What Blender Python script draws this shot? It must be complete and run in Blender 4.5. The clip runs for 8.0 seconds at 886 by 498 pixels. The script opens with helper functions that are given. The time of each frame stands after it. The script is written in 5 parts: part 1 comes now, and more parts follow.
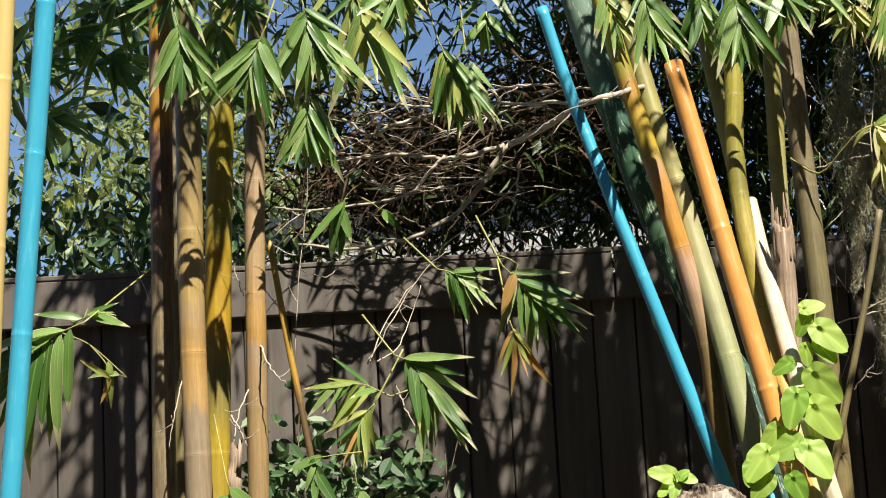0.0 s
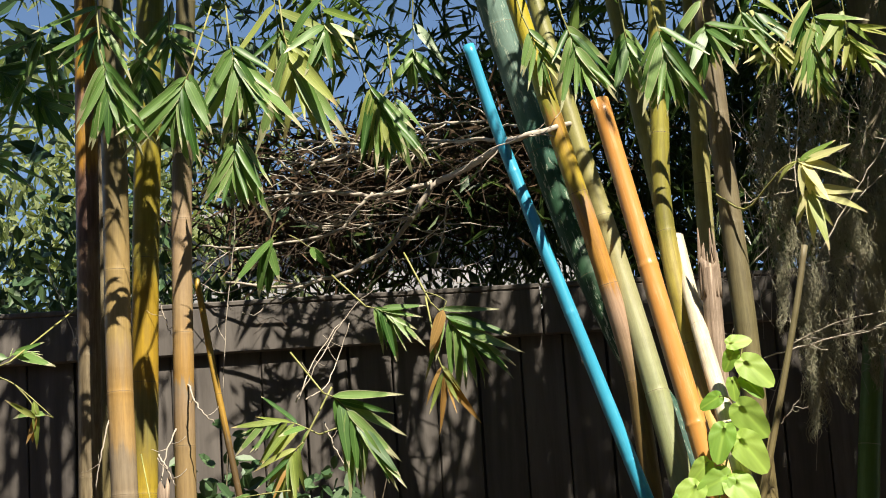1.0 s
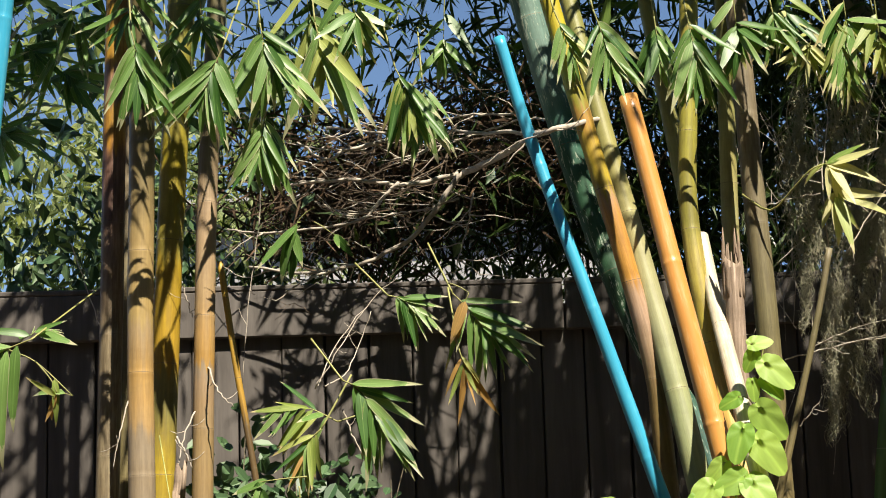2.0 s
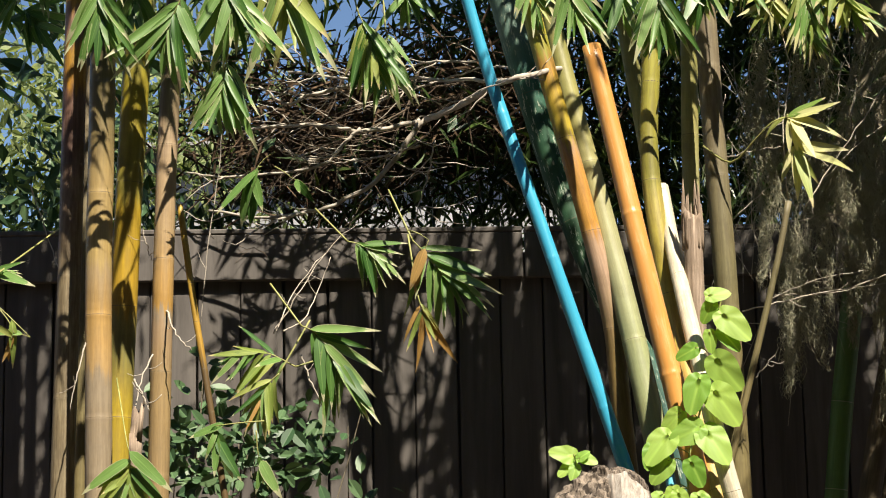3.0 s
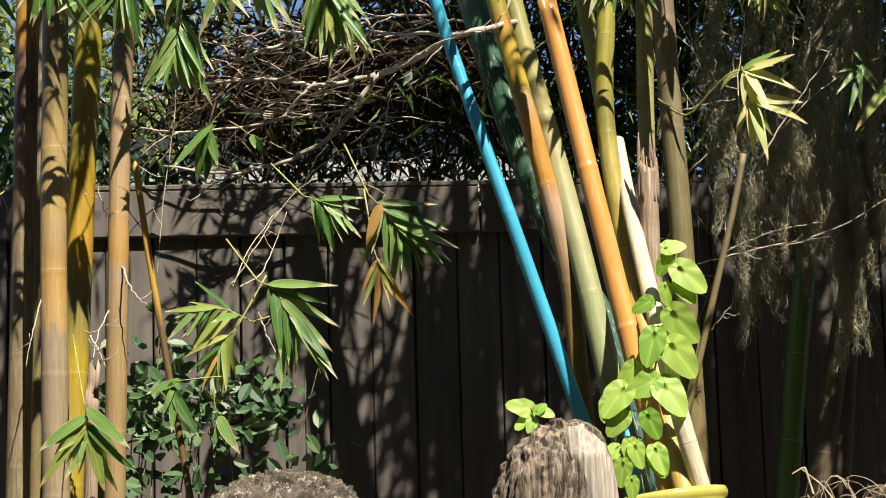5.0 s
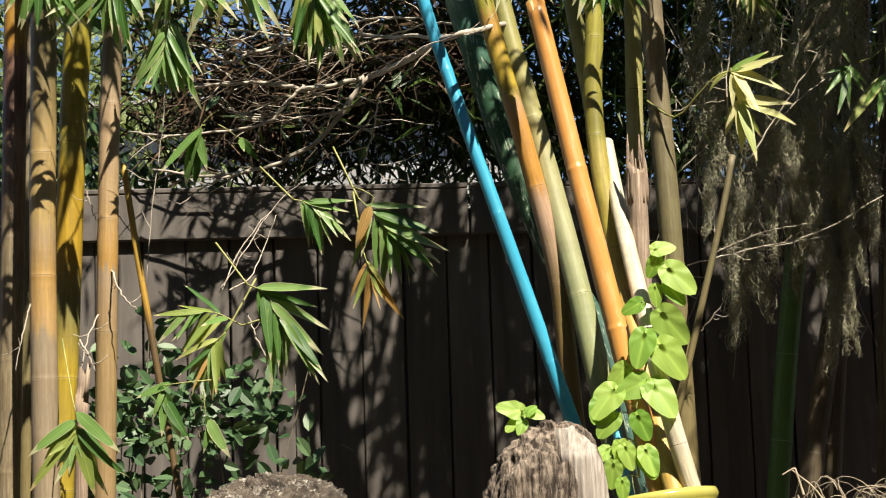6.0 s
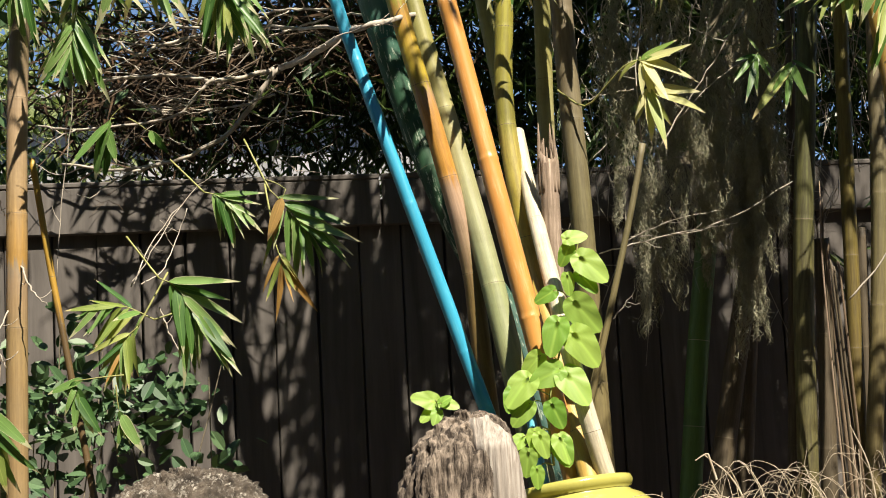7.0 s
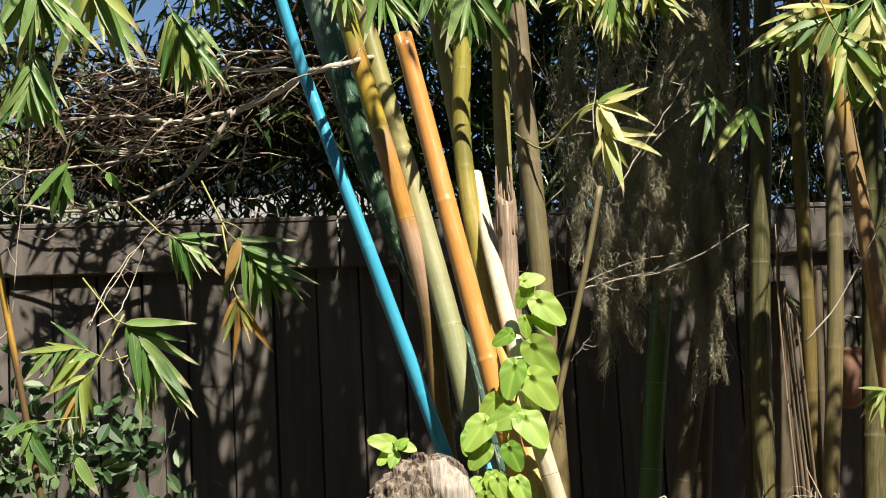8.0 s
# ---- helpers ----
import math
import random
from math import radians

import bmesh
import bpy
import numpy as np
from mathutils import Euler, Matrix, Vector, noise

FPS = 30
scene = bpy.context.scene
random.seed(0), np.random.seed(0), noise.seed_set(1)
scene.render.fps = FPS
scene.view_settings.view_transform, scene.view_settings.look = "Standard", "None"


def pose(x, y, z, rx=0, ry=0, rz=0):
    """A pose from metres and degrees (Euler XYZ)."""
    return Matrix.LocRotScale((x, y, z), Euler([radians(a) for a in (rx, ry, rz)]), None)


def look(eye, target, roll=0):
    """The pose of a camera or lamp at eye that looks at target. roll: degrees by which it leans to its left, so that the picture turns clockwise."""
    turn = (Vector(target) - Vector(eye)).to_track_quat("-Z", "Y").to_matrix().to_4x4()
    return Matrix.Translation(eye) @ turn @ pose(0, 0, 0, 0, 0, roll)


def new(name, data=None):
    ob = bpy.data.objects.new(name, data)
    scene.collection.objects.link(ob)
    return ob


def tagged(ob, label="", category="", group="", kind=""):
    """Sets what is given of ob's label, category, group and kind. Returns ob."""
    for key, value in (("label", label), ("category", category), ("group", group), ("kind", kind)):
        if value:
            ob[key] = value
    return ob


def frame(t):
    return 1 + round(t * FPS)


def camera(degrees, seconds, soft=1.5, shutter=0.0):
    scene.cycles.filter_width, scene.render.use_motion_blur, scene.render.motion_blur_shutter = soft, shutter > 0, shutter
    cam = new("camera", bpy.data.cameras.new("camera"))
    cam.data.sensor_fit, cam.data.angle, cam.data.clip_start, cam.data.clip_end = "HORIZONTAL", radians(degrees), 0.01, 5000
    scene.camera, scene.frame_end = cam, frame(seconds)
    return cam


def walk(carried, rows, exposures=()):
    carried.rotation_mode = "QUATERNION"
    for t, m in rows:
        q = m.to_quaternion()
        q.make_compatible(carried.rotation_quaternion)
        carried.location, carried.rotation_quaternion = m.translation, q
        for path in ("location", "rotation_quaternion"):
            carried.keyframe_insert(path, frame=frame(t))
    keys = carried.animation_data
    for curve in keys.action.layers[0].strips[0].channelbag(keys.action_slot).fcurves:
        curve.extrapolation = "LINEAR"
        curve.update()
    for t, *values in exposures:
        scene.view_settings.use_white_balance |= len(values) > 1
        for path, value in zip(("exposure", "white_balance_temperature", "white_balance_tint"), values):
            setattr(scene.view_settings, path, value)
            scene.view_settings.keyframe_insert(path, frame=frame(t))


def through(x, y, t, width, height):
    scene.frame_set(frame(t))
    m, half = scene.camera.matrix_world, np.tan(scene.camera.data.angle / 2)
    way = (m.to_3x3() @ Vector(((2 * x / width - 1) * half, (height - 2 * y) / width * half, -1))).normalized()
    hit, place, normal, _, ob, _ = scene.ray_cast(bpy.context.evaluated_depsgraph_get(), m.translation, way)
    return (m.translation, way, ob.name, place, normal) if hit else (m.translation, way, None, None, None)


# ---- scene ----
cam = camera(25.94, 8.0, soft=1.0, shutter=0.12)
walk(cam, [
    (0.0, pose(0.0, 0.0, 0.85, 100.689, 2.995, 7.454)),
    (0.3, pose(0.0, 0.0, 0.85, 101.544, 3.360, 7.029)),
    (0.5, pose(0.0, 0.0, 0.85, 101.828, 3.555, 6.257)),
    (1.0, pose(0.0, 0.0, 0.85, 101.674, 3.686, 5.407)),
    (1.2, pose(0.0, 0.0, 0.85, 101.690, 3.269, 5.531)),
    (2.3, pose(0.0, 0.0, 0.85, 101.085, 1.310, 5.674)),
    (2.5, pose(0.0, 0.0, 0.85, 100.558, 1.049, 5.586)),
    (3.0, pose(0.0, 0.0, 0.85, 99.816, 1.071, 4.401)),
    (3.3, pose(0.0, 0.0, 0.85, 99.515, 1.152, 3.179)),
    (3.5, pose(0.0, 0.0, 0.85, 99.200, 1.335, 1.881)),
    (3.8, pose(0.0, 0.0, 0.85, 98.217, 1.675, -0.596)),
    (4.0, pose(0.0, 0.0, 0.85, 97.693, 2.023, -0.898)),
    (4.3, pose(0.0, 0.0, 0.85, 97.124, 2.421, 0.559)),
    (4.5, pose(0.0, 0.0, 0.85, 97.155, 2.351, 1.306)),
    (4.7, pose(0.0, 0.0, 0.85, 98.111, 1.974, 2.499)),
    (5.8, pose(0.0, 0.0, 0.85, 98.618, 1.386, 3.587)),
    (6.0, pose(0.0, 0.0, 0.85, 98.489, 1.899, 2.898)),
    (6.2, pose(0.0, 0.0, 0.85, 98.284, 2.303, 2.052)),
    (6.5, pose(0.0, 0.0, 0.85, 98.044, 2.512, 1.361)),
    (7.0, pose(0.0, 0.0, 0.85, 98.111, 2.970, 0.423)),
    (7.3, pose(0.0, 0.0, 0.85, 98.315, 3.054, -0.129)),
    (7.5, pose(0.0, 0.0, 0.85, 98.507, 3.136, -0.436)),
    (8.0, pose(0.0, 0.0, 0.85, 99.303, 3.047, -0.843)),
], exposures=[(0.0, 1.14, 7100, 7), (8.0, 1.14, 7100, 7)])

# ---- daylight ----
SUN_EL, SUN_AZ = 55.0, -30.0     # degrees above the horizon; from straight behind the viewer towards the left (here to the right)
world = bpy.data.worlds.new("sky")
scene.world = world
world.use_nodes = True
sky = world.node_tree.nodes.new("ShaderNodeTexSky")
sky.sky_type = "NISHITA"
sky.sun_disc = False
sky.ozone_density, sky.dust_density, sky.altitude = 4.0, 0.1, 3000
sky.sun_elevation = radians(SUN_EL)
sky.sun_rotation = radians(180 + SUN_AZ)
background = world.node_tree.nodes["Background"]
background.inputs[1].default_value = 0.068
world.node_tree.links.new(sky.outputs[0], background.inputs[0])
sun = new("sun", bpy.data.lights.new("sun", "SUN"))
sun.data.energy, sun.data.angle, sun.data.color = 5.0, radians(0.5), (1.0, 0.945, 0.86)
to_sun = Vector((-math.sin(radians(SUN_AZ)) * math.cos(radians(SUN_EL)), -math.cos(radians(SUN_AZ)) * math.cos(radians(SUN_EL)), math.sin(radians(SUN_EL))))
sun.matrix_world = look(to_sun * 20, (0, 0, 0))

FENCE_Y = 6.2


# ---- materials ----
def mat(name, rough=0.6):
    m = bpy.data.materials.new(name)
    m.use_nodes = True
    m.node_tree.nodes["Principled BSDF"].inputs["Roughness"].default_value = rough
    return m, m.node_tree.nodes, m.node_tree.links, m.node_tree.nodes["Principled BSDF"]


def ramp(nodes, links, source, stops, mode="LINEAR"):
    r = nodes.new("ShaderNodeValToRGB")
    r.color_ramp.interpolation = mode
    while len(r.color_ramp.elements) < len(stops):
        r.color_ramp.elements.new(0.5)
    for e, (p, c) in zip(r.color_ramp.elements, stops):
        e.position, e.color = p, (*c, 1) if len(c) == 3 else c
    links.new(source, r.inputs[0])
    return r.outputs[0]


def noise_tex(nodes, links, vector, scale, detail=4, rough=0.6, distort=0.0):
    n = nodes.new("ShaderNodeTexNoise")
    n.inputs["Scale"].default_value, n.inputs["Detail"].default_value = scale, detail
    n.inputs["Roughness"].default_value, n.inputs["Distortion"].default_value = rough, distort
    links.new(vector, n.inputs["Vector"])
    return n.outputs["Fac"]


def stretch(nodes, links, source, scale):
    n = nodes.new("ShaderNodeMapping")
    n.inputs["Scale"].default_value = scale
    links.new(source, n.inputs["Vector"])
    return n.outputs["Vector"]


def mix(nodes, links, fac, a, b, blend="MIX"):
    n = nodes.new("ShaderNodeMix")
    n.data_type, n.blend_type = "RGBA", blend
    for value, socket in ((fac, n.inputs[0]), (a, n.inputs[6]), (b, n.inputs[7])):
        if isinstance(value, (int, float)):
            socket.default_value = value
        elif isinstance(value, tuple):
            socket.default_value = (*value, 1)
        else:
            links.new(value, socket)
    return n.outputs[2]


def bump(nodes, links, height, bsdf, strength=0.4, distance=0.004):
    n = nodes.new("ShaderNodeBump")
    n.inputs["Strength"].default_value, n.inputs["Distance"].default_value = strength, distance
    links.new(height, n.inputs["Height"])
    links.new(n.outputs[0], bsdf.inputs["Normal"])


def maths(nodes, links, op, a, b):
    n = nodes.new("ShaderNodeMath")
    n.operation = op
    for v, s in ((a, n.inputs[0]), (b, n.inputs[1])):
        if isinstance(v, (int, float)):
            s.default_value = v
        else:
            links.new(v, s)
    return n.outputs[0]


def culm_material(name, stops, rough=0.42, streak=0.35, spots=0.25, fleck=None):
    """Bamboo skin: stops are (metres from the foot, colour); streaks run along the culm."""
    m, nodes, links, bsdf = mat(name, rough)
    uv = nodes.new("ShaderNodeUVMap")
    split = nodes.new("ShaderNodeSeparateXYZ")
    links.new(uv.outputs[0], split.inputs[0])
    wobble = noise_tex(nodes, links, stretch(nodes, links, uv.outputs[0], (14, 1.6, 1)), 1.0, 3)
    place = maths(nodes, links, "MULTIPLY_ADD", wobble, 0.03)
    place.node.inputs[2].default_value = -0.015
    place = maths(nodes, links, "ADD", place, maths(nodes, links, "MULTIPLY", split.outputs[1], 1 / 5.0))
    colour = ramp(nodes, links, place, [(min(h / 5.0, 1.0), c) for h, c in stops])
    fine = noise_tex(nodes, links, stretch(nodes, links, uv.outputs[0], (60, 3.5, 1)), 1.0, 5)
    colour = mix(nodes, links, streak, colour, ramp(nodes, links, fine, [(0.25, (0.25, 0.22, 0.18)), (0.75, (1, 1, 1))]), "MULTIPLY")
    blot = noise_tex(nodes, links, stretch(nodes, links, uv.outputs[0], (16, 9, 1)), 1.0, 6, 0.7)
    colour = mix(nodes, links, spots, colour, ramp(nodes, links, blot, [(0.42, (0.3, 0.25, 0.2)), (0.6, (1, 1, 1))]), "MULTIPLY")
    band = noise_tex(nodes, links, stretch(nodes, links, uv.outputs[0], (0.6, 7, 1)), 1.0, 5, 0.7)
    colour = mix(nodes, links, 0.55, colour, ramp(nodes, links, band, [(0.3, (0.62, 0.58, 0.5)), (0.5, (1, 1, 1)), (0.7, (1.0, 0.93, 0.8))]), "MULTIPLY")
    grime = noise_tex(nodes, links, stretch(nodes, links, uv.outputs[0], (9, 30, 1)), 1.0, 7, 0.75)
    colour = mix(nodes, links, ramp(nodes, links, grime, [(0.6, (0, 0, 0)), (0.72, (0.55, 0.55, 0.55))]), colour, (0.16, 0.13, 0.09))
    if fleck:
        chip = noise_tex(nodes, links, stretch(nodes, links, uv.outputs[0], (24, 15, 1)), 1.0, 5, 0.7, 0.5)
        colour = mix(nodes, links, ramp(nodes, links, chip, [(0.57, (0, 0, 0)), (0.61, (1, 1, 1))]), colour, fleck)
    links.new(colour, bsdf.inputs["Base Color"])
    links.new(ramp(nodes, links, blot, [(0.3, (rough + 0.2,) * 3), (0.7, (rough - 0.08,) * 3)]), bsdf.inputs["Roughness"])
    bump(nodes, links, fine, bsdf, 0.25, 0.002)
    return m


def wood_material(name, dark, light, grain=(3, 3, 40), rough=0.8, depth=0.004, contrast=(0.3, 0.7)):
    m, nodes, links, bsdf = mat(name, rough)
    co = nodes.new("ShaderNodeTexCoord").outputs["Object"]
    info = nodes.new("ShaderNodeObjectInfo")
    shift = nodes.new("ShaderNodeVectorMath")
    links.new(co, shift.inputs[0])
    links.new(info.outputs["Random"], shift.inputs[1])
    g = noise_tex(nodes, links, stretch(nodes, links, shift.outputs[0], grain), 1.0, 8, 0.65, 0.3)
    big = noise_tex(nodes, links, shift.outputs[0], 3.0, 4)
    colour = ramp(nodes, links, g, [(contrast[0], dark), (contrast[1], light)])
    colour = mix(nodes, links, 0.5, colour, ramp(nodes, links, big, [(0.3, (0.55, 0.52, 0.5)), (0.7, (1, 1, 1))]), "MULTIPLY")
    tone = ramp(nodes, links, info.outputs["Random"], [(0, (0.8, 0.8, 0.8)), (1, (1, 1, 1))])
    colour = mix(nodes, links, 1.0, colour, tone, "MULTIPLY")
    links.new(colour, bsdf.inputs["Base Color"])
    bump(nodes, links, g, bsdf, 0.6, depth)
    return m


def leaf_material(name, green, light, edge, through=0.35, dry=0.25, island=False, rough=0.58, vein=0.7):
    """A blade: midrib, veins along it, dry tip and margin, light shining through."""
    m, nodes, links, bsdf = mat(name, rough)
    if island:
        rnd = nodes.new("ShaderNodeNewGeometry").outputs["Random Per Island"]
    else:
        rnd = nodes.new("ShaderNodeObjectInfo").outputs["Random"]
    uv = nodes.new("ShaderNodeUVMap")
    split = nodes.new("ShaderNodeSeparateXYZ")
    links.new(uv.outputs[0], split.inputs[0])
    u, v = split.outputs[0], split.outputs[1]
    colour = ramp(nodes, links, rnd, [(0.0, green), (0.7, light), (1.0, tuple(0.85 * a + 0.15 * b for a, b in zip(light, edge)))])
    across = maths(nodes, links, "ABSOLUTE", maths(nodes, links, "SUBTRACT", u, 0.5), 0)
    rib = ramp(nodes, links, across, [(0.0, (1, 1, 1)), (0.07, (0, 0, 0))])
    colour = mix(nodes, links, maths(nodes, links, "MULTIPLY", rib, 0.35), colour, tuple(min(1, c * 1.6) for c in light))
    veins = noise_tex(nodes, links, stretch(nodes, links, uv.outputs[0], (17, 1.6, 1)), 1.0, 3)
    colour = mix(nodes, links, vein, colour, ramp(nodes, links, veins, [(0.32, (0.5, 0.58, 0.45)), (0.66, (1.0, 1.0, 1.0))]), "MULTIPLY")
    if dry > 0:
        far = maths(nodes, links, "MAXIMUM", v, maths(nodes, links, "MULTIPLY", across, 1.72))
        ragged = maths(nodes, links, "ADD", far, maths(nodes, links, "MULTIPLY", noise_tex(nodes, links, stretch(nodes, links, uv.outputs[0], (3, 8, 1)), 1.0, 4), 0.25))
        ragged = maths(nodes, links, "ADD", ragged, maths(nodes, links, "MULTIPLY", rnd, dry * 0.4))
        colour = mix(nodes, links, maths(nodes, links, "MULTIPLY", maths(nodes, links, "GREATER_THAN", ragged, 1.035), 0.85), colour, edge)
    links.new(colour, bsdf.inputs["Base Color"])
    bsdf.inputs["Specular IOR Level"].default_value = 0.5
    thin = nodes.new("ShaderNodeBsdfTranslucent")
    links.new(mix(nodes, links, 1.0, colour, (1.0, 1.0, 0.55), "MULTIPLY"), thin.inputs["Color"])
    both = nodes.new("ShaderNodeMixShader")
    both.inputs[0].default_value = through
    links.new(bsdf.outputs[0], both.inputs[1])
    links.new(thin.outputs[0], both.inputs[2])
    links.new(both.outputs[0], nodes["Material Output"].inputs["Surface"])
    return m


def paint_material(name, base, worn, rough=0.3):
    m, nodes, links, bsdf = mat(name, rough)
    uv = nodes.new("ShaderNodeUVMap").outputs[0]
    scuff = noise_tex(nodes, links, stretch(nodes, links, uv, (10, 7, 1)), 1.0, 7, 0.7)
    colour = mix(nodes, links, ramp(nodes, links, scuff, [(0.52, (0, 0, 0)), (0.75, (1, 1, 1))]), base, worn)
    brush = noise_tex(nodes, links, stretch(nodes, links, uv, (40, 3, 1)), 1.0, 4)
    colour = mix(nodes, links, 0.25, colour, ramp(nodes, links, brush, [(0.3, (0.7, 0.7, 0.7)), (0.7, (1, 1, 1))]), "MULTIPLY")
    links.new(colour, bsdf.inputs["Base Color"])
    bump(nodes, links, brush, bsdf, 0.15, 0.002)
    return m


def speck_material(name, dark, base, pale):
    """Rough stone: mottled, with pale specks and pits."""
    m, nodes, links, bsdf = mat(name, 0.9)
    co = nodes.new("ShaderNodeTexCoord").outputs["Object"]
    big = noise_tex(nodes, links, co, 14, 6, 0.7)
    colour = ramp(nodes, links, big, [(0.35, dark), (0.65, base)])
    speck = ramp(nodes, links, noise_tex(nodes, links, co, 75, 6, 0.8), [(0.51, (0, 0, 0)), (0.59, (1, 1, 1))])
    pick = ramp(nodes, links, noise_tex(nodes, links, co, 30, 3), [(0.42, (0.15, 0.15, 0.15)), (0.6, (1, 1, 1))])
    colour = mix(nodes, links, maths(nodes, links, "MULTIPLY", speck, pick), colour, pale)
    links.new(colour, bsdf.inputs["Base Color"])
    bump(nodes, links, noise_tex(nodes, links, co, 60, 7, 0.75), bsdf, 1.0, 0.016)
    return m


FENCE_MAT = wood_material("dark_stained_wood", (0.07, 0.06, 0.054), (0.155, 0.136, 0.124), (22, 22, 1.5), 0.75, 0.002)
EARTH_MAT = wood_material("mulch", (0.03, 0.022, 0.015), (0.13, 0.09, 0.06), (20, 20, 20), 0.95, 0.02)
NODE_MAT = wood_material("node_scar", (0.09, 0.065, 0.035), (0.26, 0.2, 0.12), (60, 60, 60), 0.7, 0.001)
TWIG_MAT = wood_material("dry_twig", (0.38, 0.32, 0.26), (0.7, 0.63, 0.54), (30, 30, 30), 0.85, 0.002)
STEM_MAT = wood_material("green_stem", (0.2, 0.22, 0.06), (0.42, 0.4, 0.14), (30, 30, 30), 0.6, 0.001)
MOSS_MAT = wood_material("spanish_moss", (0.24, 0.235, 0.16), (0.5, 0.47, 0.34), (30, 30, 30), 0.9, 0.001)
BARK_MAT = wood_material("bark", (0.16, 0.13, 0.09), (0.42, 0.36, 0.26), (14, 14, 3), 0.9, 0.02)
GREEN_LEAF = leaf_material("bamboo_leaf", (0.055, 0.15, 0.03), (0.25, 0.41, 0.12), (0.56, 0.53, 0.34), 0.36, 0.42, rough=0.42, vein=0.85)
YELLOW_LEAF = leaf_material("bamboo_leaf_yellowing", (0.18, 0.28, 0.05), (0.44, 0.48, 0.14), (0.58, 0.46, 0.24), 0.35, 0.3, rough=0.5)
PALE_LEAF = leaf_material("bamboo_leaf_pale", (0.5, 0.5, 0.17), (0.72, 0.67, 0.34), (0.7, 0.62, 0.4))
DRY_LEAF = leaf_material("bamboo_leaf_dry", (0.42, 0.2, 0.05), (0.55, 0.32, 0.1), (0.45, 0.3, 0.15))
VINE_LEAF = leaf_material("vine_leaf", (0.19, 0.4, 0.05), (0.4, 0.58, 0.12), (0.4, 0.55, 0.08), 0.45, 0.0, rough=0.5, vein=0.22)
SHRUB_LEAF = leaf_material("shrub_leaf", (0.035, 0.085, 0.037), (0.095, 0.17, 0.078), (0.2, 0.2, 0.1), 0.15, 0.0, True, 0.5)
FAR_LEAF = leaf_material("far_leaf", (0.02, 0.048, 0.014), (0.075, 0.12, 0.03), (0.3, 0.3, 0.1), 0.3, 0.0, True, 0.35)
TREE_LEAF = leaf_material("tree_leaf", (0.08, 0.13, 0.045), (0.34, 0.39, 0.18), (0.55, 0.55, 0.25), 0.5, 0.0, True)
CROWN_LEAF = leaf_material("crown_leaf", (0.06, 0.14, 0.02), (0.17, 0.27, 0.05), (0.4, 0.38, 0.15), 0.35, 0.2, True)


# ---- mesh helpers ----
def mesh_ob(name, verts, faces, material, parent=None, label="", uvs=None, smooth=True):
    me = bpy.data.meshes.new(name)
    me.from_pydata([tuple(v) for v in verts], [], faces)
    if uvs is not None:
        layer = me.uv_layers.new(name="UVMap")
        for loop in me.loops:
            layer.data[loop.index].uv = uvs[loop.vertex_index]
    if smooth:
        me.polygons.foreach_set("use_smooth", [True] * len(me.polygons))
    me.materials.append(material)
    me.update()
    ob = new(name, me)
    if parent:
        ob.parent = parent
    if label:
        tagged(ob, label)
    return ob


def thing(name, at, label, category, group="", kind=""):
    e = new(name)
    e.empty_display_size = 0.05
    e.location = at
    bpy.context.view_layer.update()
    return tagged(e, label, category, group, kind)


def adopt(parent, ob):
    ob.parent = parent
    ob.matrix_parent_inverse = Matrix.Translation(-Vector(parent.location))
    return ob


def spline(points, n):
    """A smooth line of n+1 points through the given ones (Catmull-Rom)."""
    p = [Vector(q) for q in points]
    p = [p[0] * 2 - p[1]] + p + [p[-1] * 2 - p[-2]]
    k = len(p) - 3
    out = []
    for i in range(n + 1):
        s = i / n * k
        j = min(int(s), k - 1)
        u = s - j
        a, b, c, d = p[j:j + 4]
        out.append(0.5 * ((2 * b) + (c - a) * u + (2 * a - 5 * b + 4 * c - d) * u * u + (3 * b - a - 3 * c + d) * u ** 3))
    return out


def tube_data(line, radii, sides, v0=0.0, caps=True, ragged=0.0):
    verts, uvs, faces = [], [], []
    n = len(line)
    tang = [(line[min(i + 1, n - 1)] - line[max(i - 1, 0)]).normalized() for i in range(n)]
    side = tang[0].cross(Vector((0.1, 1, 0.05))).normalized()
    dist = v0
    for i in range(n):
        side = (side - tang[i] * side.dot(tang[i])).normalized()
        up = tang[i].cross(side)
        if i:
            dist += (line[i] - line[i - 1]).length
        for k in range(sides + 1):
            a = 2 * math.pi * k / sides
            q = line[i] + (side * math.cos(a) + up * math.sin(a)) * radii[i]
            if ragged and i == n - 1:
                q += tang[i] * ragged * noise.noise((k % sides * 1.7, 3.1, radii[i] * 90))
            verts.append(q)
            uvs.append((k / sides, dist))
    w = sides + 1
    for i in range(n - 1):
        for k in range(sides):
            faces.append((i * w + k, i * w + k + 1, (i + 1) * w + k + 1, (i + 1) * w + k))
    if caps:
        faces.append(tuple(range(sides - 1, -1, -1)))
        faces.append(tuple((n - 1) * w + k for k in range(sides)))
    return verts, faces, uvs


class Bag:
    """Collects many small pieces into one mesh."""

    def __init__(self):
        self.v, self.f, self.uv = [], [], []

    def add(self, data):
        o = len(self.v)
        self.v += data[0]
        self.f += [tuple(i + o for i in q) for q in data[1]]
        self.uv += data[2]

    def make(self, name, material, parent=None, label=""):
        return mesh_ob(name, self.v, self.f, material, parent, label, self.uv)


def px(width, depth):
    """Radius in metres of a thing that is that many 3404ths of its distance across."""
    return width / 2 / 3404 * depth


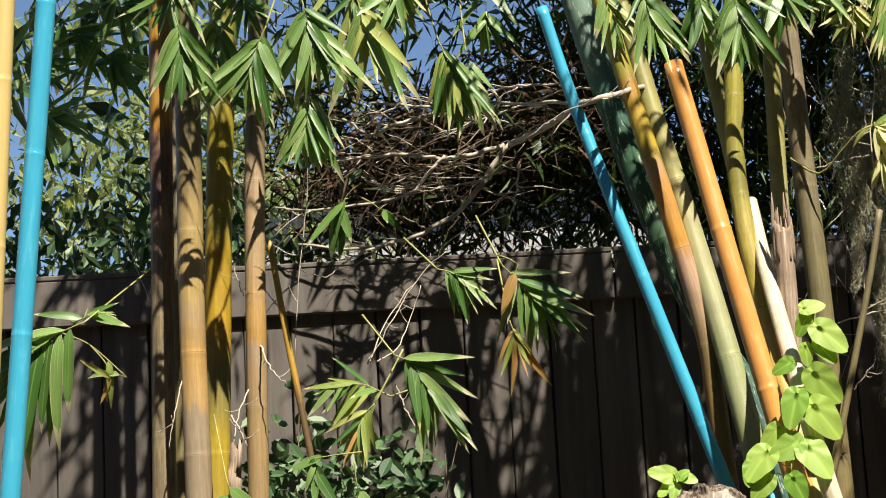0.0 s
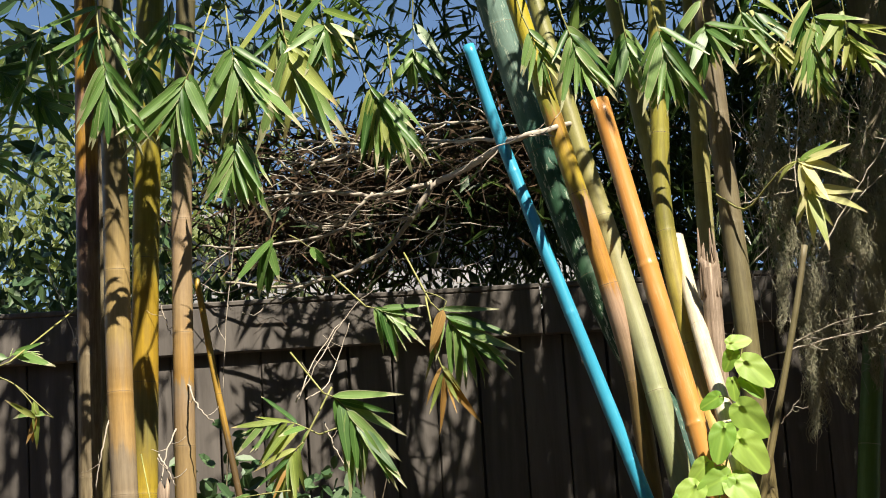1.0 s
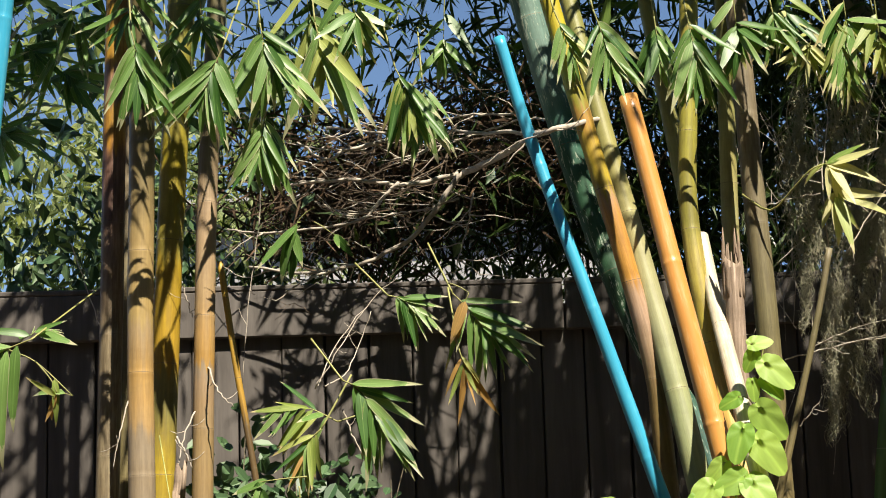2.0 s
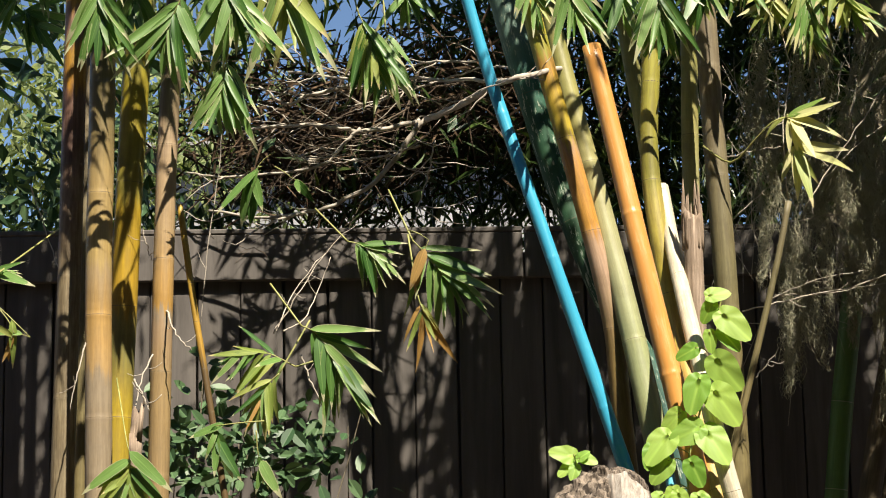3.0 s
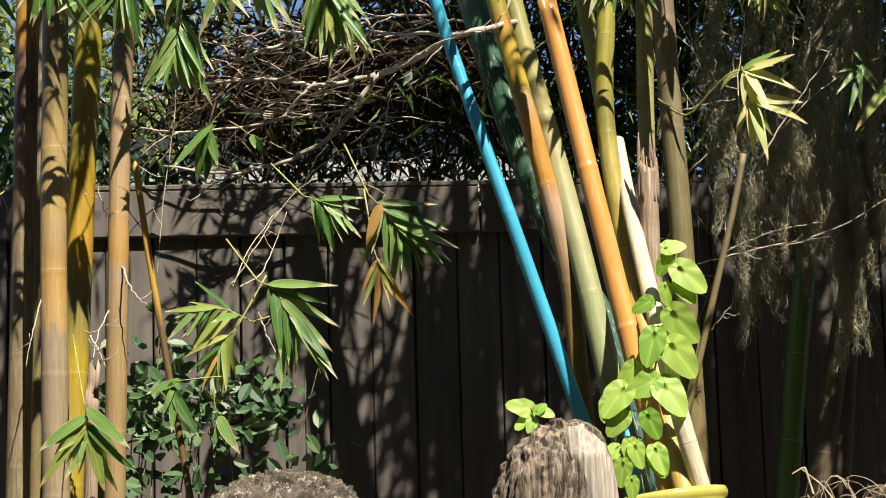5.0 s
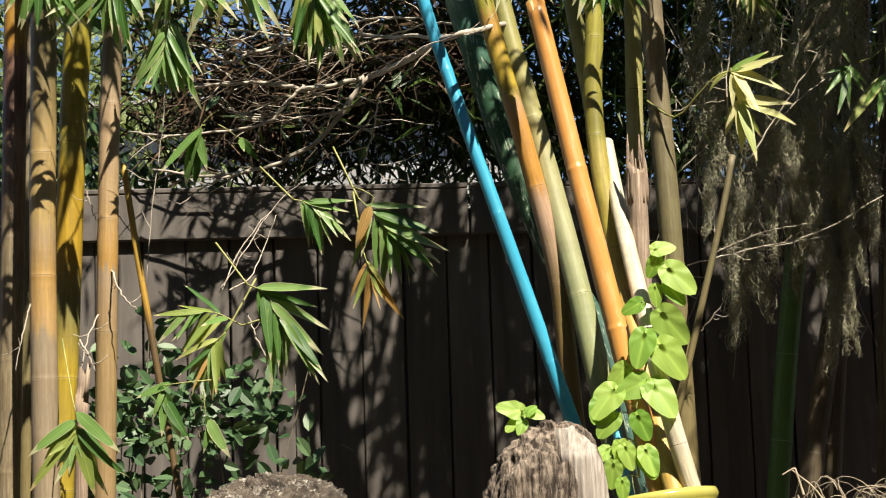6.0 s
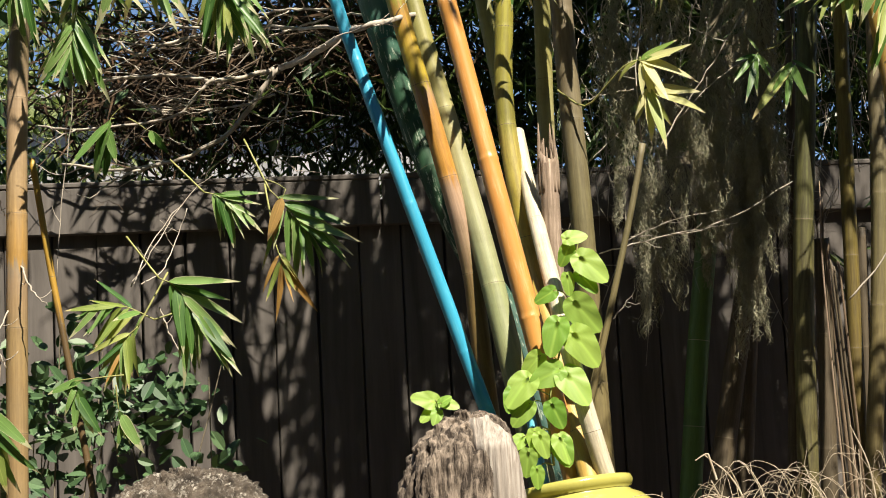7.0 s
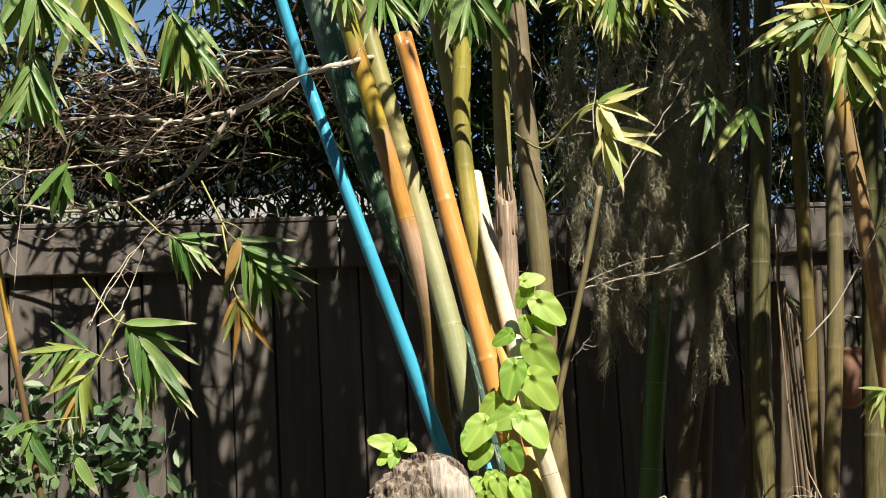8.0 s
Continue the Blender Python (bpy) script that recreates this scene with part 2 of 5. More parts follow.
# ---- bamboo culms ----
def culm(name, points, r_foot, r_top, material, label, spacing=0.3, first=0.1, group="bamboo culms of the grove", foot=True, head=None, sides=18, node_mat=None, swell=1.018, cap_ragged=0.0, category="bamboo"):
    """points from the lower to the upper end; the foot runs on to the ground, the head up to the height given."""
    p = [Vector(q) for q in points]
    if foot:
        d = p[0] - p[1]
        d = d / abs(d.z) if d.z < 0 else Vector((0, 0, -1))
        p.insert(0, p[0] + d * (p[0].z + 0.05))
    if head and head > p[-1].z:
        d = p[-1] - p[-2]
        d /= d.z
        p.append(p[-1] + d * (head - p[-1].z))
    line = spline(p, 60)
    total = sum((line[i + 1] - line[i]).length for i in range(60))
    # nodes at even distances, each a swelling with a ridge
    stations, marks = [], []
    d = first
    while d < total - 0.03:
        marks.append(d)
        d += spacing * random.uniform(0.88, 1.12)
    step = 0.0
    while step < total:
        stations.append((step, 1.0))
        step += 0.05
    stations.append((total, 1.0))
    for m in marks:
        stations = [s for s in stations if abs(s[0] - m) > 0.02 or s[0] in (0.0, total)]
        stations += [(m - 0.014, 1.0), (m - 0.006, 0.5 + swell / 2), (m - 0.001, swell), (m + 0.003, 0.99), (m + 0.014, 1.0)]
    stations = sorted(s for s in stations if 0 <= s[0] <= total)
    acc = [0.0]
    for i in range(60):
        acc.append(acc[-1] + (line[i + 1] - line[i]).length)

    def at(d):
        j = min(max(int(np.searchsorted(acc, d)) - 1, 0), 59)
        u = (d - acc[j]) / max(acc[j + 1] - acc[j], 1e-6)
        return line[j].lerp(line[j + 1], min(max(u, 0), 1))

    pts = [at(s) for s, _ in stations]
    rad = [(r_foot + (r_top - r_foot) * s / total) * k for s, k in stations]
    root = thing(name, p[0], label, category, group)
    v, f, uv = tube_data(pts, rad, sides, ragged=cap_ragged)
    skin = adopt(root, mesh_ob("culm", v, f, material, uvs=uv))
    for m in marks:
        if at(m).z < 0.75 or at(m).z > 3.0:
            continue
        r = (r_foot + (r_top - r_foot) * m / total) * swell
        t = (at(m + 0.02) - at(m - 0.02)).normalized()
        ring = [at(m) + t * h for h in (-0.0018, -0.0004, 0.0006)]
        v, f, uv = tube_data(ring, [r * 0.988, r * 1.004, r * 0.988], sides, caps=False)
        mesh_ob("node_ring", v, f, node_mat or NODE_MAT, skin, uvs=uv)
    return root


# ---- ground and fence ----
def grid_sheet(name, x0, x1, y0, y1, nx, ny, height, material, label):
    v = [(x0 + (x1 - x0) * i / nx, y0 + (y1 - y0) * j / ny, height(x0 + (x1 - x0) * i / nx, y0 + (y1 - y0) * j / ny)) for j in range(ny + 1) for i in range(nx + 1)]
    f = [(j * (nx + 1) + i, j * (nx + 1) + i + 1, (j + 1) * (nx + 1) + i + 1, (j + 1) * (nx + 1) + i) for j in range(ny) for i in range(nx)]
    return tagged(mesh_ob(name, v, f, material), label, name, kind="structure")


grid_sheet("ground", -400, 400, -400, 400, 160, 160, lambda x, y: 0.0, EARTH_MAT, "bare brown earth and leaf mulch under the bamboo")


def box_data(x0, x1, y0, y1, z0, z1, bevel=0.003):
    bm = bmesh.new()
    bmesh.ops.create_cube(bm, size=1)
    bmesh.ops.scale(bm, vec=(x1 - x0, y1 - y0, z1 - z0), verts=bm.verts)
    bmesh.ops.translate(bm, vec=((x0 + x1) / 2, (y0 + y1) / 2, (z0 + z1) / 2), verts=bm.verts)
    if bevel:
        bmesh.ops.bevel(bm, geom=bm.edges[:], offset=bevel, segments=1, affect="EDGES")
    return bm


def bm_ob(name, bm, material, parent=None, label="", smooth=False):
    me = bpy.data.meshes.new(name)
    bm.to_mesh(me)
    bm.free()
    me.materials.append(material)
    if smooth:
        me.polygons.foreach_set("use_smooth", [True] * len(me.polygons))
    ob = new(name, me)
    ob.parent = parent
    if label:
        tagged(ob, label)
    return ob


fence = tagged(new("fence"), "dark brown stained wooden board fence with a wide top rail", "fence", kind="structure")
fence.matrix_world = pose(0, FENCE_Y, 0, 0, 0, 7)
edges = [-4.6 + 0.152 * k for k in range(23)]
while edges[-1] < 4.2:
    edges.append(edges[-1] + 0.1395)
FENCE_SHIFT = -1.112 - min(edges, key=lambda e: abs(e + 1.112))
edges = [e + FENCE_SHIFT for e in edges]
board_meshes = {}
for a, b in zip(edges, edges[1:]):
    w = round(b - a - 0.006, 4)
    if w not in board_meshes:
        bm = box_data(-w / 2, w / 2, 0.0, 0.018, 0.05, 1.9, 0.003)
        me = bpy.data.meshes.new("board")
        bm.to_mesh(me)
        bm.free()
        me.materials.append(FENCE_MAT)
        board_meshes[w] = me
    ob = new("board", board_meshes[w])
    ob.parent = fence
    ob.location = ((a + b) / 2, random.uniform(-0.002, 0.002), random.uniform(-0.006, 0.006))
    ob.rotation_euler = (0, random.uniform(-0.002, 0.002), 0)
back_meshes = {}
for a, b in zip(edges, edges[1:]):
    # staggered boards on the back close the gaps
    w = round((b - a) * 0.5, 4)
    if w not in back_meshes:
        bm = box_data(-w / 2, w / 2, 0.0, 0.015, 0.05, 1.93, 0.002)
        back_meshes[w] = bpy.data.meshes.new("back_board")
        bm.to_mesh(back_meshes[w])
        bm.free()
        back_meshes[w].materials.append(FENCE_MAT)
    ob = new("back_board", back_meshes[w])
    ob.parent = fence
    ob.location = (b, 0.024, 0)
joints = [-4.7, -2.55, -0.195, 2.25, 4.3]
for a, b in zip(joints, joints[1:]):
    bm_ob("rail", box_data(a + 0.004, b - 0.004, -0.028, -0.002, 1.815, 1.966, 0.004), FENCE_MAT, fence, "wide top rail board")
    bm_ob("back_rail", box_data(a + 0.004, b - 0.004, 0.042, 0.08, 1.6, 1.69, 0.003), FENCE_MAT, fence)
    bm_ob("cap", box_data(a + 0.004, b - 0.004, -0.03, 0.03, 1.966, 1.984, 0.004), FENCE_MAT, fence, "thin cap board")

# unseen plain walls added behind and beside the viewer to block low sky light
SKY_BLOCK_MAT = wood_material("sky_block_brown", (0.05, 0.042, 0.035), (0.1, 0.085, 0.07), (2, 2, 30), 0.8, 0.003)
for name, box in (("wall_south", (-7, 7, -2.3, -2.0, 0, 7.0)), ("wall_west", (-7.3, -7.0, -2.3, 5.0, 0, 6.0)), ("wall_east", (7.0, 7.3, -2.3, 6.0, 0, 6.0))):
    tagged(bm_ob(name, box_data(*box, 0.01), SKY_BLOCK_MAT), "unseen plain brown wall added to block low sky light", "wall", kind="structure")

# ---- leaves ----
def blade(material, droop, fold, width=0.15, tag="leaf", n=9):
    """A lanceolate blade of length 1 along y, folded at the midrib and drooping."""
    v, uv, f = [], [], []
    for i in range(n + 1):
        s = i / n
        half = width / 2 * (math.sin(math.pi * min(1, s ** 0.62)) ** 0.8 if 0 < s < 1 else 0.02)
        z = -droop * s * s
        y = s - 0.25 * droop * droop * s ** 3
        for k, side in enumerate((-1, 0, 1)):
            v.append((side * half + 0.03 * droop * math.sin(3 * s), y, z + abs(side) * half * fold + side * half * 0.9 * (s - 0.4) * droop + 0.006 * math.sin(9 * s + side)))
            uv.append((0.5 + 0.5 * side, s))
    for i in range(n):
        for k in range(2):
            f.append((3 * i + k, 3 * i + k + 1, 3 * i + k + 4, 3 * i + k + 3))
    me = bpy.data.meshes.new(tag)
    me.from_pydata(v, [], f)
    layer = me.uv_layers.new(name="UVMap")
    for loop in me.loops:
        layer.data[loop.index].uv = uv[loop.vertex_index]
    me.polygons.foreach_set("use_smooth", [True] * len(me.polygons))
    me.materials.append(material)
    return me


BLADES = {k: [blade(m, d, fo, w) for d, fo, w in ((0.05, 0.3, 0.165), (0.16, 0.2, 0.18), (-0.08, 0.4, 0.15), (0.3, 0.25, 0.165), (0.4, 0.5, 0.15), (0.1, 0.08, 0.19))]
          for k, m in (("green", GREEN_LEAF), ("yellow", YELLOW_LEAF), ("dry", DRY_LEAF), ("pale", PALE_LEAF))}


def aim(base, tip, face, width=1.0):
    """The matrix that lays a unit blade from base to tip with its upper side towards face."""
    y = Vector(tip) - Vector(base)
    length = y.length
    y.normalize()
    x = y.cross(Vector(face)).normalized()
    z = x.cross(y)
    m = Matrix((x * length * width, y * length, z * length)).transposed().to_4x4()
    return Matrix.Translation(base) @ m


def put_leaf(root, me, m, name="leaf", label=""):
    ob = new(name, me)
    ob.parent = root
    ob.matrix_basis = m
    if label:
        tagged(ob, label)
    return ob


def spray(name, label, stem, tips, colours="green", extra=4, width=1.0, twig=0.0018, group="bamboo leaf sprays", spread=0.09):
    """A leafy twig: stem is its line to the crown; tips are the blades' ends; extra blades fill in between."""
    line = spline([Vector(p) for p in stem], 12)
    root = thing(name, line[0], label, "bamboo leaves", group)
    v, f, uv = tube_data(line, [twig * (1.3 - 0.7 * i / 12) for i in range(13)], 6)
    rachis = adopt(root, mesh_ob("twig", v, f, STEM_MAT, uvs=uv))
    crown = line[-1]
    ends = [Vector(t[:3]) for t in tips]
    tones = [t[3] if len(t) > 3 else random.choice(colours.split()) for t in tips]
    for k in range(max(0, extra + 8 if extra >= 0 else 0)):
        a, b = random.sample(range(len(tips)), 2)
        u = random.uniform(0.25, 0.75)
        e = ends[a].lerp(ends[b], u)
        ends.append(crown + (e - crown) * random.uniform(0.55, 1.1) + Vector((0, random.uniform(0.02, 0.06), 0)))
        tones.append(random.choice(colours.split()))
    # the rachis runs on into the fan; side blades sit along it, blades that point on at its end
    middle = sum(ends, Vector()) / len(ends)
    axis = middle - crown
    tip = crown + axis * (0.55 if spread > 0.03 else 0.05)
    onward = spline([crown, crown + axis * 0.28 + Vector((0, 0, 0.008)), tip], 8)
    v, f, uv = tube_data(onward, [twig * (0.6 - 0.045 * i) for i in range(9)], 5)
    adopt(root, mesh_ob("rachis", v, f, STEM_MAT, uvs=uv))
    run = (line[-1] - line[0]).length
    for e, tone in zip(ends, tones):
        front = (e - crown).normalized().dot(axis.normalized())
        at = 8 * max(0.0, front) ** 2 * random.uniform(0.35, 1.15)
        base = onward[min(8, round(at))]
        if front < 0.55 and spread > 0.03:
            back = spread * random.uniform(0.0, 0.75)
            base = line[max(0, 12 - round(12 * back / max(run, 0.05)))]
        e = e + Vector((0, random.uniform(-0.05, 0.03), 0))
        if (e - base).length < 0.05:
            base = crown
        face = Vector((random.uniform(-0.5, 0.5), -1, random.uniform(-0.1, 0.9)))
        reach = (e - base).length
        put_leaf(rachis, random.choice(BLADES[tone]), aim(base, e, face, min(width, 1.4) * random.uniform(0.75, 1.12) * min(1.5, 0.17 / max(reach, 0.08)) ** 0.4))
    return root


# ---- bamboo culms left ----
OCHRE, BROWN = (0.5, 0.3, 0.04), (0.13, 0.08, 0.04)
C_MOTTLED = culm_material("culm_mottled", [(0.0, (0.3, 0.25, 0.16)), (1.75, (0.3, 0.24, 0.15)), (2.02, (0.3, 0.2, 0.14)), (2.12, (0.2, 0.11, 0.085)), (2.28, (0.24, 0.13, 0.095)), (2.295, (0.62, 0.29, 0.035)), (2.42, (0.6, 0.34, 0.05)), (2.45, (0.32, 0.19, 0.14)), (2.53, (0.36, 0.22, 0.15)), (2.56, (0.62, 0.33, 0.035)), (2.8, OCHRE)], 0.5, 0.6, 0.6)
# darker stops above 2.1 m: olive-brown skin with leaf shade painted in
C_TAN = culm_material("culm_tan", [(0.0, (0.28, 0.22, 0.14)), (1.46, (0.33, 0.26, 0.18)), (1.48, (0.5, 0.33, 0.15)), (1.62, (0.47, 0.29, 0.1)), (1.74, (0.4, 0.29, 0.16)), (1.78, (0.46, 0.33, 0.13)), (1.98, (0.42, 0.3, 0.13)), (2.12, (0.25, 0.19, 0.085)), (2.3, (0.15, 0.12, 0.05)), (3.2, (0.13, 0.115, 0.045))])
C_YELLOW = culm_material("culm_yellow", [(0.0, (0.3, 0.24, 0.04)), (1.4, (0.44, 0.32, 0.04)), (1.55, (0.22, 0.2, 0.07)), (1.64, (0.3, 0.25, 0.07)), (1.67, (0.48, 0.3, 0.035)), (1.95, (0.46, 0.31, 0.03)), (2.0, (0.34, 0.29, 0.06)), (2.25, (0.42, 0.33, 0.03)), (2.4, (0.28, 0.26, 0.045)), (3.0, (0.24, 0.25, 0.05))], 0.4, 0.3, 0.3)
# stops from 2.2 m up mix grey-brown skin with the shade of leaves
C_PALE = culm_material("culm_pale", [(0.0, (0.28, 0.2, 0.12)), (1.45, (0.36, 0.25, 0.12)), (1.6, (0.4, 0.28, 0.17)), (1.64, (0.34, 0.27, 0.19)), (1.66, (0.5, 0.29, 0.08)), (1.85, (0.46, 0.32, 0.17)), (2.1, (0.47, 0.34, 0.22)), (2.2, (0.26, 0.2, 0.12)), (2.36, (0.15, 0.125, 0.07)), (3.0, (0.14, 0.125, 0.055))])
C_DUSK = culm_material("culm_dusky", [(0.0, (0.24, 0.18, 0.07)), (1.4, (0.22, 0.18, 0.08)), (1.7, (0.2, 0.175, 0.085)), (2.2, (0.25, 0.205, 0.13)), (3, (0.27, 0.21, 0.14))], 0.5, 0.4, 0.4)
C_STEM = culm_material("culm_ochre", [(0.0, (0.12, 0.08, 0.04)), (1.50, (0.14, 0.09, 0.04)), (1.58, (0.48, 0.28, 0.05)), (1.8, (0.5, 0.32, 0.05)), (3.0, (0.4, 0.3, 0.05))], 0.4)
culm("bamboo_culm", [(-1.450, 5.240, 1.205), (-1.438, 5.240, 1.810), (-1.433, 5.240, 2.222), (-1.425, 5.240, 2.646)], px(43, 5.24), px(42, 5.24), C_MOTTLED, "old bamboo culm, orange above and mottled dark brown below", 0.33, 0.2, head=4.6)
culm("bamboo_culm", [(-1.452, 5.430, 1.150), (-1.447, 5.430, 1.60), (-1.445, 5.430, 1.95)], px(26, 5.4), px(22, 5.4), C_DUSK, "slim dull olive bamboo culm close behind the mottled one", 0.31, 0.15, head=3.0)
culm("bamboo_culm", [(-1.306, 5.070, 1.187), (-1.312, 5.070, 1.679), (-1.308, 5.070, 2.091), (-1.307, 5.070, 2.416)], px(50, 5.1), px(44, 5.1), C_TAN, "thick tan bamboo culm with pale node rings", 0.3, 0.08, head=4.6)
culm("bamboo_culm", [(-1.299, 5.240, 1.195), (-1.285, 5.240, 1.573), (-1.271, 5.240, 1.960), (-1.245, 5.240, 2.459)], px(44, 5.15), px(58, 5.15), C_YELLOW, "smooth golden yellow bamboo culm", 0.34, 0.05, head=4.6)
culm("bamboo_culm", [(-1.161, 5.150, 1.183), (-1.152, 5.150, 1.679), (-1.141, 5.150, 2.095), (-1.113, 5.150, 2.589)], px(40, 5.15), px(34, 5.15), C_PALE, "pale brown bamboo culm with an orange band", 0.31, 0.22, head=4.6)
culm("bamboo_shoot", [(-1.045, 5.200, 1.423), (-1.077, 5.200, 1.617), (-1.100, 5.200, 1.778), (-1.118, 5.200, 1.901)], px(14, 5.2), px(12, 5.2), C_STEM, "thin leaning ochre bamboo shoot", 0.13, 0.05, sides=10)

# ---- poles and culms of the leaning bundle ----
BLUE = paint_material("blue_paint", (0.04, 0.34, 0.52), (0.12, 0.46, 0.6), 0.3)
ORANGE_PAINT = paint_material("orange_paint", (0.56, 0.26, 0.07), (0.64, 0.42, 0.2), 0.32)
CREAM = paint_material("cream_paint", (0.55, 0.42, 0.17), (0.6, 0.47, 0.2), 0.4)
culm("painted_pole", [(-1.554, 4.300, 1.162), (-1.504, 4.300, 1.743), (-1.451, 4.300, 2.351)], px(40, 4.3), px(37, 4.3), BLUE, "bright turquoise blue painted bamboo pole standing upright", 0.42, 0.3, "painted garden poles", head=3.2, node_mat=BLUE, swell=1.03, category="pole")
culm("painted_pole", [(-1.664, 4.420, 1.175), (-1.635, 4.420, 1.691), (-1.599, 4.420, 2.403)], px(42, 4.42), px(40, 4.42), CREAM, "cream painted upright pole beside the blue one", 0.42, 0.2, "painted garden poles", head=3.2, node_mat=CREAM, swell=1.03, category="pole")
culm("painted_pole", [(0.099, 4.850, 1.092), (-0.007, 4.850, 1.431), (-0.102, 4.850, 1.735), (-0.227, 4.900, 2.147), (-0.295, 4.900, 2.410)], px(31, 4.8), px(22, 4.9), BLUE, "turquoise blue painted bamboo pole leaning behind the stump", 0.42, 0.18, "painted garden poles", node_mat=BLUE, swell=1.03, category="pole")
culm("painted_pole", [(0.313, 4.600, 0.791), (0.289, 4.600, 0.925), (0.218, 4.660, 1.264), (0.147, 4.700, 1.619), (0.088, 4.750, 1.934), (0.038, 4.780, 2.194)], px(44, 4.62), px(34, 4.78), ORANGE_PAINT, "orange painted bamboo pole standing in the yellow pot", 0.42, 0.1, "painted garden poles", foot=False, node_mat=ORANGE_PAINT, swell=1.04, category="pole")
PALE_BLUE = paint_material("pale_blue_paint", (0.08, 0.36, 0.46), (0.3, 0.5, 0.55), 0.35)
culm("painted_pole", [(0.239, 4.660, 0.793), (0.215, 4.700, 0.943), (0.190, 4.880, 1.162), (0.166, 5.000, 1.334)], px(19, 4.7), px(17, 4.85), PALE_BLUE, "thin worn pale blue painted pole standing in the pot", 0.42, 0.1, "painted garden poles", foot=False, node_mat=PALE_BLUE, swell=1.03, category="pole")
C_SPECK = culm_material("culm_speckled", [(0.0, (0.04, 0.1, 0.08)), (1.4, (0.03, 0.1, 0.08)), (1.9, (0.02, 0.075, 0.03)), (2.3, (0.024, 0.1, 0.05)), (2.45, (0.04, 0.16, 0.12)), (2.6, (0.14, 0.24, 0.2))], 0.62, 0.3, 0.2, (0.36, 0.42, 0.33))
C_GOLD = culm_material("culm_gold", [(0.0, BROWN), (1.5, (0.26, 0.18, 0.07)), (1.6, (0.36, 0.25, 0.15)), (1.72, (0.5, 0.34, 0.24)), (1.79, (0.52, 0.34, 0.22)), (1.81, (0.6, 0.3, 0.06)), (1.98, (0.58, 0.3, 0.08)), (2.04, (0.42, 0.28, 0.18)), (2.06, (0.52, 0.4, 0.05)), (2.2, (0.54, 0.36, 0.05)), (2.26, (0.42, 0.22, 0.06)), (2.3, (0.34, 0.32, 0.05)), (2.5, (0.54, 0.45, 0.04))], 0.4, 0.25, 0.35)
C_OLIVE = culm_material("culm_olive", [(0.0, (0.22, 0.25, 0.12)), (1.5, (0.3, 0.33, 0.17)), (1.75, (0.36, 0.36, 0.2)), (2.0, (0.38, 0.36, 0.17)), (2.15, (0.36, 0.33, 0.12)), (2.5, (0.25, 0.25, 0.08))], 0.4, 0.2, 0.25)
# the dark stop at 2.28 m is leaf shadow put into the colour
C_OCHRE_SHADED = culm_material("culm_ochre_shaded", [(0.0, (0.42, 0.28, 0.08)), (1.75, (0.5, 0.33, 0.08)), (2.0, (0.46, 0.37, 0.06)), (2.2, (0.46, 0.38, 0.1)), (2.28, (0.26, 0.24, 0.05)), (2.6, (0.36, 0.33, 0.06))], 0.4, 0.25, 0.4)
C_WHITE = culm_material("culm_bleached", [(0.0, (0.74, 0.67, 0.52)), (1.25, (0.72, 0.65, 0.5)), (1.6, (0.46, 0.38, 0.22)), (2.0, (0.5, 0.44, 0.33)), (3, (0.5, 0.44, 0.3))], 0.4, 0.3, 0.45)
C_DEAD = culm_material("culm_dead", [(0.0, (0.4, 0.3, 0.22)), (1.8, (0.46, 0.35, 0.27)), (2.1, (0.52, 0.41, 0.33)), (3, (0.4, 0.31, 0.24))], 0.75, 0.85, 0.5)
culm("bamboo_culm", [(0.243, 5.200, 1.131), (0.190, 5.250, 1.366), (0.064, 5.300, 1.613), (-0.053, 5.350, 1.936), (-0.149, 5.350, 2.282), (-0.220, 5.350, 2.568)], px(40, 5.2), px(58, 5.3), C_SPECK, "weathered dark green bamboo culm with pale flecks", 0.36, 0.2, head=3.0)
culm("bamboo_culm", [(0.090, 5.000, 1.245), (0.070, 4.980, 1.508), (0.009, 4.960, 1.806), (-0.065, 4.950, 2.113), (-0.130, 4.950, 2.398)], px(36, 5.0), px(34, 4.95), C_GOLD, "leaning bamboo culm striped gold, orange and olive", 0.29, 0.1, head=3.2)
culm("bamboo_culm", [(0.169, 4.900, 1.204), (0.115, 4.950, 1.500), (0.051, 5.000, 1.811), (-0.022, 5.030, 2.130), (-0.052, 5.050, 2.279)], px(58, 4.9), px(28, 5.05), C_OLIVE, "leaning grey-olive bamboo culm", 0.45, 0.2, head=3.0)
culm("bamboo_culm", [(0.267, 4.750, 1.241), (0.234, 4.900, 1.457), (0.198, 4.950, 1.731), (0.182, 4.980, 1.964), (0.200, 5.000, 2.260)], px(34, 4.8), px(35, 5.0), C_OCHRE_SHADED, "ochre yellow bamboo culm with a leaf shadow painted near the top", 0.3, 0.14, head=3.3)
culm("bamboo_culm", [(0.390, 4.560, 0.805), (0.361, 4.540, 0.911), (0.306, 4.530, 1.137), (0.266, 4.620, 1.378), (0.236, 4.880, 1.644), (0.213, 5.030, 1.869)], px(33, 4.7), px(26, 5.0), C_WHITE, "bleached cream bamboo culm standing in the yellow pot", 0.36, 0.25, foot=False)
culm("bamboo_stub", [(0.284, 4.800, 1.244), (0.279, 4.820, 1.472), (0.280, 4.840, 1.661), (0.281, 4.850, 1.757)], px(36, 4.8), px(33, 4.85), C_DEAD, "dead grey bamboo stub with a splintered broken top", 0.46, 0.2, cap_ragged=0.04, swell=1.03)
